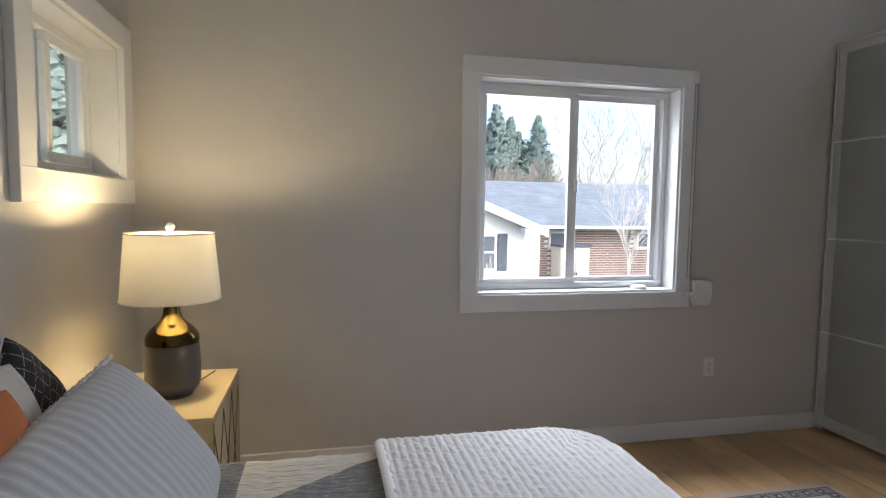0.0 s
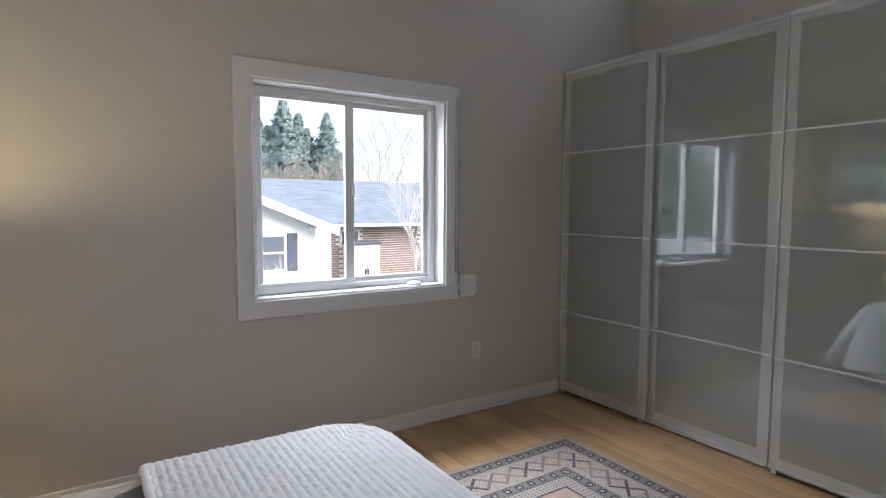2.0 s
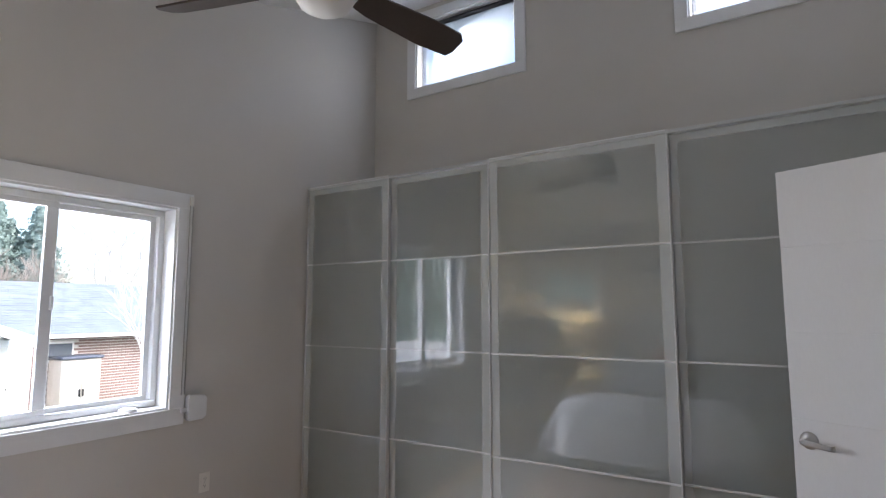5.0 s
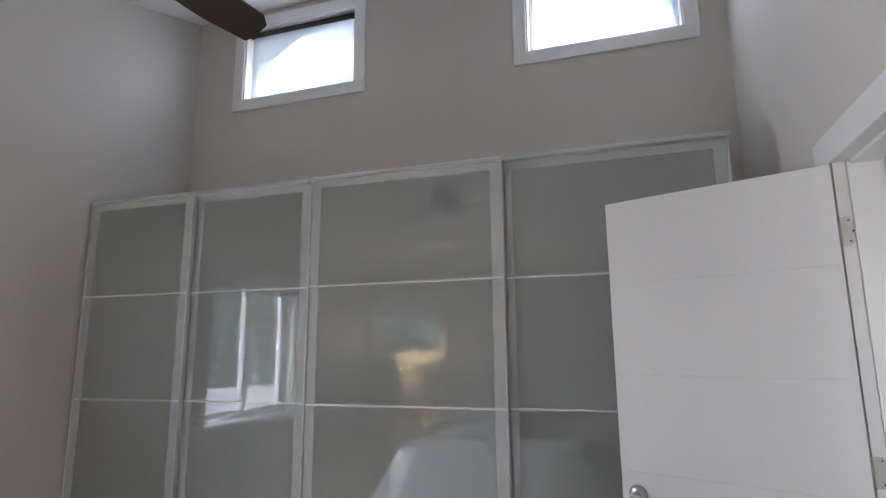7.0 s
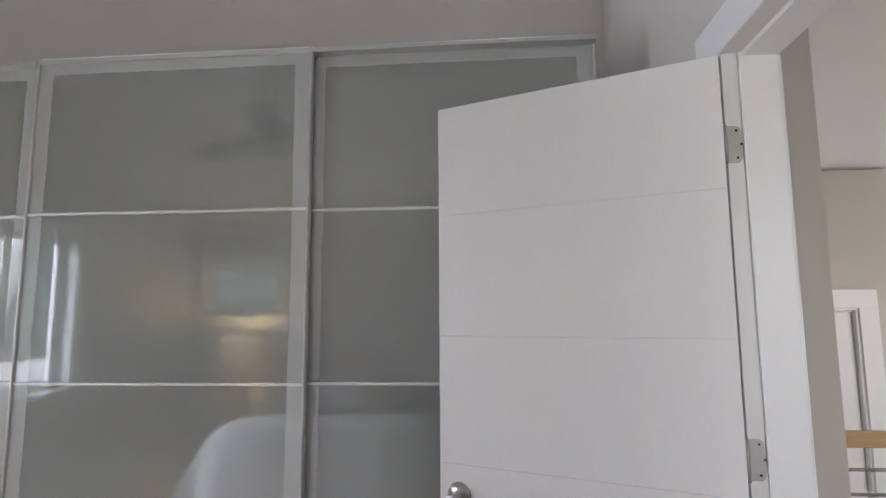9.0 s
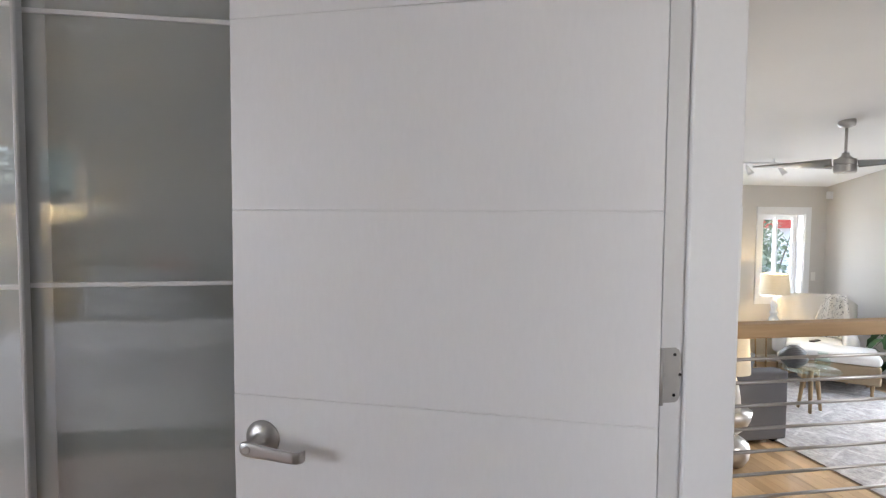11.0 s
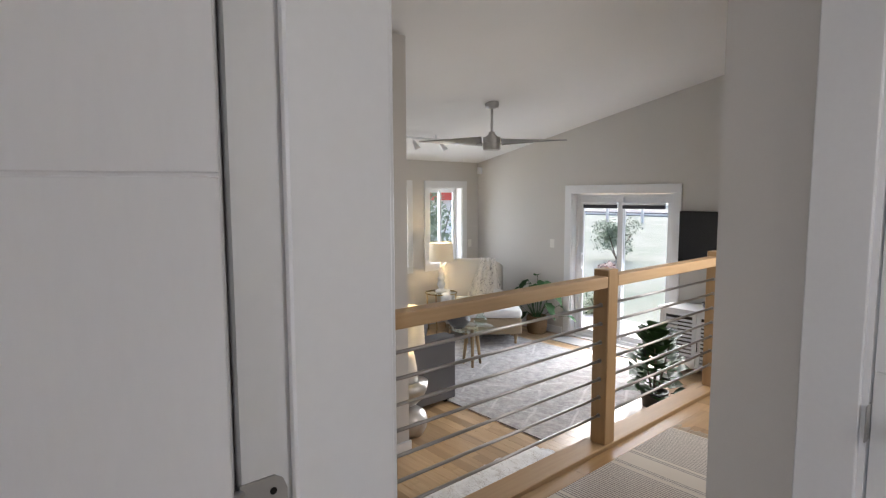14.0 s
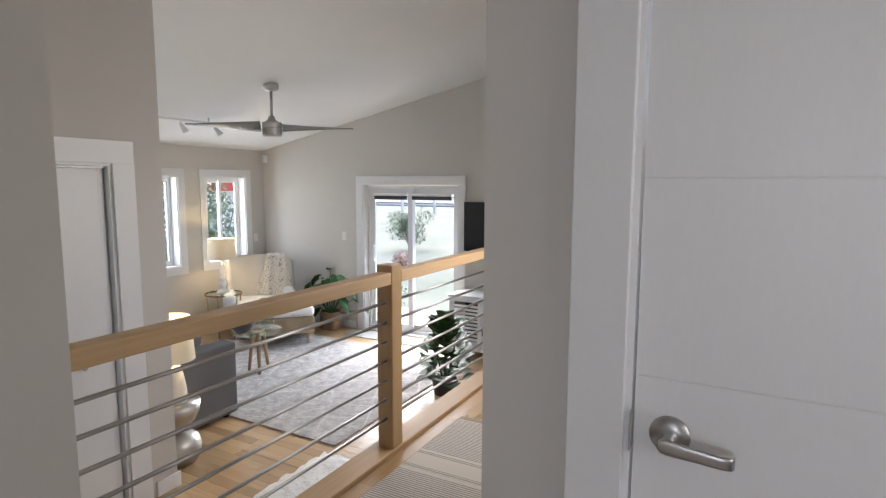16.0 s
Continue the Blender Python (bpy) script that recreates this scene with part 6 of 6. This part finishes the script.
# gable window with shutters
fw = part("window", box(3.45, 4.12, 12.95, 12.99, -0.16, 0.72), SIDING, ho, "double-hung window")
part("pane", box(3.50, 4.07, 12.94, 12.955, -0.11, 0.26), FARGLASS, fw)
part("pane", box(3.50, 4.07, 12.94, 12.955, 0.31, 0.67), FARGLASS, fw)
part("shutter", box(4.15, 4.40, 12.94, 12.98, -0.17, 0.74, 0.01), SHUTTER, ho, "dark slate shutter")
part("shutter", box(3.17, 3.42, 12.94, 12.98, -0.17, 0.74, 0.01), SHUTTER, ho, "dark slate shutter")
for x0, x1 in ((6.35, 6.95), (9.15, 9.95)):
    bw_ = part("window", box(x0, x1, 15.0, 15.05, 0.22, 0.70), SIDING, ho)
    part("pane", box(x0 + 0.05, x1 - 0.05, 14.985, 15.01, 0.27, 0.65), FARGLASS, bw_)
cb = thing("storage_cabinet", "beige outdoor storage cabinet with a dark lid against the brick wall", "cabinet", (0, 0, 0))
part("body", box(6.42, 7.30, 14.35, 15.0, HG, 0.30, 0.02), plain("beige_resin", (0.60, 0.57, 0.52), 0.6), cb)
for x0, x1 in ((6.45, 6.845), (6.875, 7.27)):
    dd = part("door", box(x0, x1, 14.32, 14.35, HG + 0.08, 0.26, 0.01), plain("beige_resin_door", (0.62, 0.59, 0.54), 0.6), cb)
    for za, zb in ((HG + 0.18, -0.55), (-0.45, 0.16)):
        part("door_panel", box(x0 + 0.08, x1 - 0.08, 14.31, 14.325, za, zb, 0.005), plain("beige_resin_panel", (0.58, 0.55, 0.50), 0.6), dd)
part("lid", box(6.38, 7.34, 14.28, 15.0, 0.30, 0.37, 0.02), SHUTTER, cb, "dark grey lid")
for x in (6.82, 6.90):
    part("handle", box(x - 0.015, x + 0.015, 14.29, 14.32, -0.58, -0.40), BLACK, cb)
# bricks of the wing
bme = mesh_of("brick", box(-0.098, 0.098, -0.012, 0.012, -0.0265, 0.0265, 0.004), BRICK)
wallp = [o for o in bpy.data.objects if o.name.startswith("wall") and o.parent == ho][0]
n = 0
bm = bmesh.new()
for r in range(30):
    z = HG + 0.05 + r * 0.0705
    x = 5.6 + (0.105 if r % 2 else 0)
    while x < 12.5:
        inwin = any(a_ - 0.1 < x < b_ + 0.1 and 0.2 < z < 0.72 for a_, b_ in ((6.35, 6.95), (9.15, 9.95)))
        if not inwin and not (6.4 < x < 7.3 and z < 0.25):
            if 7.6 < x < 9.1 and n < 300 and z > -0.75:
                o = new("brick", bme)
                o.parent = wallp
                o.location = (x, 15.055, z)
                n += 1
            else:
                bx(bm, x - 0.098, x + 0.098, 15.043, 15.067, z - 0.0265, z + 0.0265)
        x += 0.21
tagged(part("brickwork", bm, BRICK, ho), kind="stuff")


# ---------------------------------------------------------------- trees
THICKET = plain("bare_brown_thicket", (0.30, 0.26, 0.23), 0.9, vary=0.2, relief=0.2)


def bare_tree(at, height, seed, material, depth=5, spread=0.55, girth=0.011, name="bare_tree", label="bare winter tree with pale branching twigs"):
    r_ = random.Random(seed)
    t_ = thing(name, label, "tree", at)
    trunk, twigs = bmesh.new(), bmesh.new()

    def grow(p, d, l, r, k):
        q = p + d * l
        rod(p, q, r, 6 if k < 2 else 4, r * 0.7, trunk if k < 2 else twigs)
        if k >= depth:
            return
        for _ in range(3 if k else 5):
            a_ = r_.uniform(0, 6.283)
            v_ = Vector((math.cos(a_), math.sin(a_), r_.uniform(0.1, 0.9)))
            nd = (d * (1 - spread * 0.5) + v_ * spread).normalized()
            s_ = r_.uniform(0.45, 1.0)
            grow(p + d * l * s_, nd, l * r_.uniform(0.55, 0.8), r * 0.62, k + 1)

    grow(Vector((0, 0, 0)), Vector((0.04, 0, 1)).normalized(), height * 0.36, height * girth, 0)
    part("trunk", trunk, material, t_)
    part("twigs", twigs, material, t_)
    return t_


def conifer(at, height, radius, seed):
    r_ = random.Random(seed)
    t_ = thing("conifer", "tall blue-green conifer with feathery boughs", "tree", at, group="conifer row")
    part("trunk", rod((0, 0, 0), (0, 0, height * 0.95), height * 0.016, 8, 0.02), BARK, t_)
    bm_ = bmesh.new()
    tiers = int(height * 5.5)
    for i in range(tiers):
        t = i / tiers
        rr = 1.38 * radius * (1 - t) ** 0.9 * r_.uniform(0.72, 1.12) + 0.08
        for k in range(int(18 + 26 * (1 - t))):
            z = height * (0.10 + 0.90 * (t + r_.uniform(-0.6, 0.6) / tiers))
            a_ = r_.uniform(0, 6.283)
            l_ = rr * r_.uniform(0.55, 1.0)
            tip = Vector((l_ * math.cos(a_), l_ * math.sin(a_), z + l_ * r_.uniform(-0.10, 0.42)))
            side = Vector((-math.sin(a_), math.cos(a_), 0))
            for m_ in range(13):
                f = 0.12 + 0.88 * m_ / 12
                c_ = Vector((tip.x * f, tip.y * f, z + (tip.z - z) * f)) + Vector((r_.uniform(-0.08, 0.08), r_.uniform(-0.08, 0.08), r_.uniform(-0.1, 0.1)))
                w = 0.12 * r_.uniform(0.6, 1.3)
                up = Vector((r_.uniform(-0.5, 0.5), r_.uniform(-0.5, 0.5), 1)) * w * r_.uniform(0.5, 1.3)
                bm_.faces.new([bm_.verts.new(p) for p in (c_ - side * w, c_ + side * w * 0.6 + up * 0.2, c_ + up)])
    part("crown", bm_, CONIFER, t_)
    return t_


rnd = random.Random(21)
for x, y, h, r in ((9.4, 30, 8.25, 2.3), (10.35, 30.4, 7.65, 1.9), (11.85, 30, 7.75, 2.1), (8.1, 30.5, 7.4, 2.2), (7.0, 31, 7.9, 2.4), (5.6, 30.5, 7.2, 2.4), (4.2, 31, 7.8, 2.4), (12.7, 31.5, 5.6, 1.9), (11.0, 31, 6.9, 2.4), (9.0, 31.5, 7.0, 2.6), (7.6, 31.5, 7.0, 2.6), (6.2, 31.5, 6.4, 2.8), (4.9, 31.5, 6.5, 2.8), (10.1, 31.6, 6.3, 2.8)):
    conifer((x, y, -1.25), h, r, int(x * 10) + 3)
for i, (x, y, h) in enumerate(((5.4, 26, 6.3), (6.4, 26, 6.0), (7.3, 26, 6.4), (8.2, 26, 6.2), (9.1, 26.5, 6.4), (9.9, 26.2, 6.0), (10.7, 27, 6.2))):
    bare_tree((x, y, -1.25), h, 40 + i, THICKET, 4, 0.5, 0.011, "bare_shrub", "tangle of bare brown winter shrubs behind the roof")
bare_tree((13.3, 26.5, -1.25), 10.2, 7, GREYBARK, 6, 0.52, 0.0055, label="large bare winter tree with fine grey branches")
bare_tree((17.6, 30, -1.25), 10.0, 9, GREYBARK, 6, 0.52, 0.0055, label="large bare winter tree with fine grey branches")
bare_tree((7.2, 12.2, -1.25), 4.4, 12, PALEBARK, 5, 0.40, 0.0055, "bare_sapling", "pale bare sapling in front of the brick wall")
bare_tree((3.2, 11.6, -1.25), 1.9, 14, PALEBARK, 4, 0.6, 0.012, "bare_shrub", "pale bare shrub below the gable window")
bare_tree((4.1, 11.8, -1.25), 1.5, 15, PALEBARK, 4, 0.6, 0.012, "bare_shrub", "pale bare shrub below the gable window")


def shrub(at, h, r, seed, material, n=900, label="loose green garden shrub", name="garden_shrub", size=0.09):
    r_ = random.Random(seed)
    t_ = thing(name, label, "shrub", at)
    tr = bmesh.new()
    for k in range(6):
        a_ = r_.uniform(0, 6.283)
        rod((0, 0, 0), (r * 0.5 * math.cos(a_), r * 0.5 * math.sin(a_), h * 0.7), 0.02, 5, 0.008, tr)
    part("stems", tr, BARK, t_)
    bm_ = bmesh.new()
    clumps = [(r_.uniform(-0.6, 0.6) * r, r_.uniform(-0.6, 0.6) * r, h * r_.uniform(0.22, 0.95), r * r_.uniform(0.25, 0.5)) for _ in range(12)]
    for k in range(n):
        cx, cy, cz, cr = r_.choice(clumps)
        p = Vector((r_.gauss(0, 1), r_.gauss(0, 1), r_.gauss(0, 1))).normalized() * cr * r_.uniform(0.5, 1.05) + Vector((cx, cy, cz))
        leaf_bm(bm_, p, (r_.uniform(-1, 1), r_.uniform(-1, 1), r_.uniform(-0.4, 0.8)), size * r_.uniform(0.7, 1.4), size * 0.55, 0.4, 2)
    part("crown", bm_, material, t_)
    return t_


shrub((10.3, -14.0, ground_height(10, -14)), 0.98, 0.72, 3, SHRUB, 3200, size=0.065)
shrub((8.6, -11.0, ground_height(8.6, -11)), 0.42, 0.3, 4, plain("russet_leaves", (0.40, 0.27, 0.24), 0.7), 350, "low russet garden shrub")
shrub((7.3, -8.6, ground_height(7.3, -8.6)), 0.45, 0.35, 6, SHRUB, 400, "low green planting beside the patio")
shrub((11.6, -8.6, -0.65), 3.0, 1.2, 8, SHRUB, 2600, "tall evergreen shrub outside the living-room window", size=0.13)
shrub((11.4, -6.9, -0.65), 3.2, 1.4, 9, SHRUB, 2600, "tall evergreen shrub outside the living-room window", size=0.13)
# fence and road beyond the lawn
fz = thing("post_fence", "pale post and rail fence at the edge of the lawn", "fence")
for k in range(16):
    x = 8 + k * 1.8
    z = ground_height(x, -24)
    part("post", box(x - 0.05, x + 0.05, -24.05, -23.95, z, z + 0.95), MORTAR, fz)
for zz in (0.35, 0.72):
    part("rail", box(8, 35, -24.03, -23.97, 0.04 + zz, 0.11 + zz), MORTAR, fz)
structure("road", box(-60, 90, -31, -27.5, ground_height(0, -29) - 0.3, ground_height(0, -29) + 0.12), plain("grey_asphalt", (0.16, 0.16, 0.165), 0.9, vary=0.1))
rb_ = thing("red_shed", "small red painted shed beyond the garden", "shed", (0, 0, 0))
part("wall", box(17.5, 21.0, -17.5, -13.2, -0.6, 1.25), SIDING, rb_)
part("roof", prism([(-17.8, 1.15), (-12.9, 1.15), (-12.9, 1.3), (-15.3, 2.1), (-17.8, 1.3)], 17.2, 21.3, "x"), RED, rb_, "red painted roof")
# patio chair and the pine outside the bedside window
pc = thing("patio_chair", "grey-blue moulded patio chair outside the sliding door", "chair", (5.15, -7.62, FZ - 0.05), 150)
part("seat", box(-0.22, 0.22, -0.22, 0.22, 0.40, 0.43, 0.012), BLUECHAIR, pc)
part("backrest", grid(lambda u, v: Vector(((u - 0.5) * 0.44 * (1 - 0.25 * v * v), -0.2 - 0.10 * v + 0.25 * (u - 0.5) ** 2, 0.43 + 0.42 * v)), 12, 10, 0.02), BLUECHAIR, pc, smooth=True)
for x in (-0.18, 0.18):
    for y in (-0.18, 0.18):
        part("leg", rod((x * 1.15, y * 1.15, 0), (x, y, 0.41), 0.014, 8), BLUECHAIR, pc)
# assumed overhang, added to block sky behind the top of the clerestory blinds
structure("added_eave_clerestory", box(XB + 0.151, XB + 0.52, YC, YA, 3.94, 3.96), SIDING)
structure("eave_fascia", box(-1.75, -1.62, -1.2, 3.4, 2.02, 2.26), SIDING)
structure("eave_soffit", box(-1.62, -1.071, -1.2, 3.4, 2.24, 2.26), SIDING)
conifer((-4.3, 10.5, -1.25), 6.6, 1.9, 77)
conifer((-5.8, 12.2, -1.25), 7.5, 2.2, 78)
conifer((-7.2, 9.5, -1.25), 6.8, 2.2, 79)
conifer((-8.8, 5.0, -1.25), 7.6, 2.6, 80)
conifer((-9.6, 2.6, -1.25), 8.0, 2.8, 81)
conifer((-3.2, 12.4, -1.25), 7.0, 2.0, 82)

# low shed with a pale metal roof beside the house
sd_ = thing("garden_shed", "low white garden shed with a pale metal roof", "shed", (0, 0, 0))
part("wall", box(-7.5, -1.6, 5.2, 8.2, -1.25, 0.42), SIDING, sd_, "white boarded wall")
part("roof", prism([(5.0, 0.44), (8.4, 0.62), (8.4, 0.67), (5.0, 0.49)], -7.7, -1.4, "x"), SIDING, sd_, "pale metal roof")

# ---------------------------------------------------------------- floor boards
unit = mesh_of("board", box(-0.5, 0.5, -0.5, 0.5, -1.0, 0.0), OAKX)
unit_y = mesh_of("board", box(-0.5, 0.5, -0.5, 0.5, -1.0, 0.0), OAKY)


def boards(parent, x0, x1, y0, y1, z, along, width, seed, length=(0.55, 1.25)):
    """Strip flooring: each board its own piece with a fine joint."""
    r_ = random.Random(seed)
    a0, a1, b0, b1 = (x0, x1, y0, y1) if along == "x" else (y0, y1, x0, x1)
    rows_ = max(1, round((b1 - b0) / width))
    w = (b1 - b0) / rows_
    for i in range(rows_):
        c_ = b0 + (i + 0.5) * w
        s_ = a0 - r_.uniform(0, 0.9)
        while s_ < a1:
            l_ = r_.uniform(*length)
            p_, q_ = max(s_, a0), min(s_ + l_, a1)
            s_ += l_
            if q_ - p_ < 0.04:
                continue
            o = new("board", unit if along == "x" else unit_y)
            o.parent = parent
            mid_, ln = (p_ + q_) / 2, q_ - p_ - 0.0012
            dz = r_.uniform(-0.0003, 0.0)
            if along == "x":
                o.location, o.scale = (mid_, c_, z + dz), (ln, w - 0.0012, 0.0135)
            else:
                o.location, o.scale = (c_, mid_, z + dz), (w - 0.0012, ln, 0.0135)


fl1 = thing("floor", "honey maple strip floor of the bedroom", "floor", kind="structure")
boards(fl1, XW, XB, YC, YA, 0.0, "y", 0.083, 1, (0.7, 1.5))
boards(fl1, 1.755, 2.525, YC - 0.115, YC, 0.0, "x", 0.0575, 9)
fl2 = thing("floor_landing", "honey maple strip floor of the landing", "floor", kind="structure")
boards(fl2, 2.674, 3.712, YS, -1.971, 0.0, "y", 0.083, 2, (0.5, 1.1))
boards(fl2, 0.5, 3.576, -1.971, YC - 0.115, 0.0, "x", 0.083, 3, (0.7, 1.4))
fl3 = thing("floor_living", "honey maple strip floor of the living room", "floor", kind="structure")
boards(fl3, 3.86, XE, YS, -1.671, FZ, "x", 0.083, 4, (0.7, 1.4))
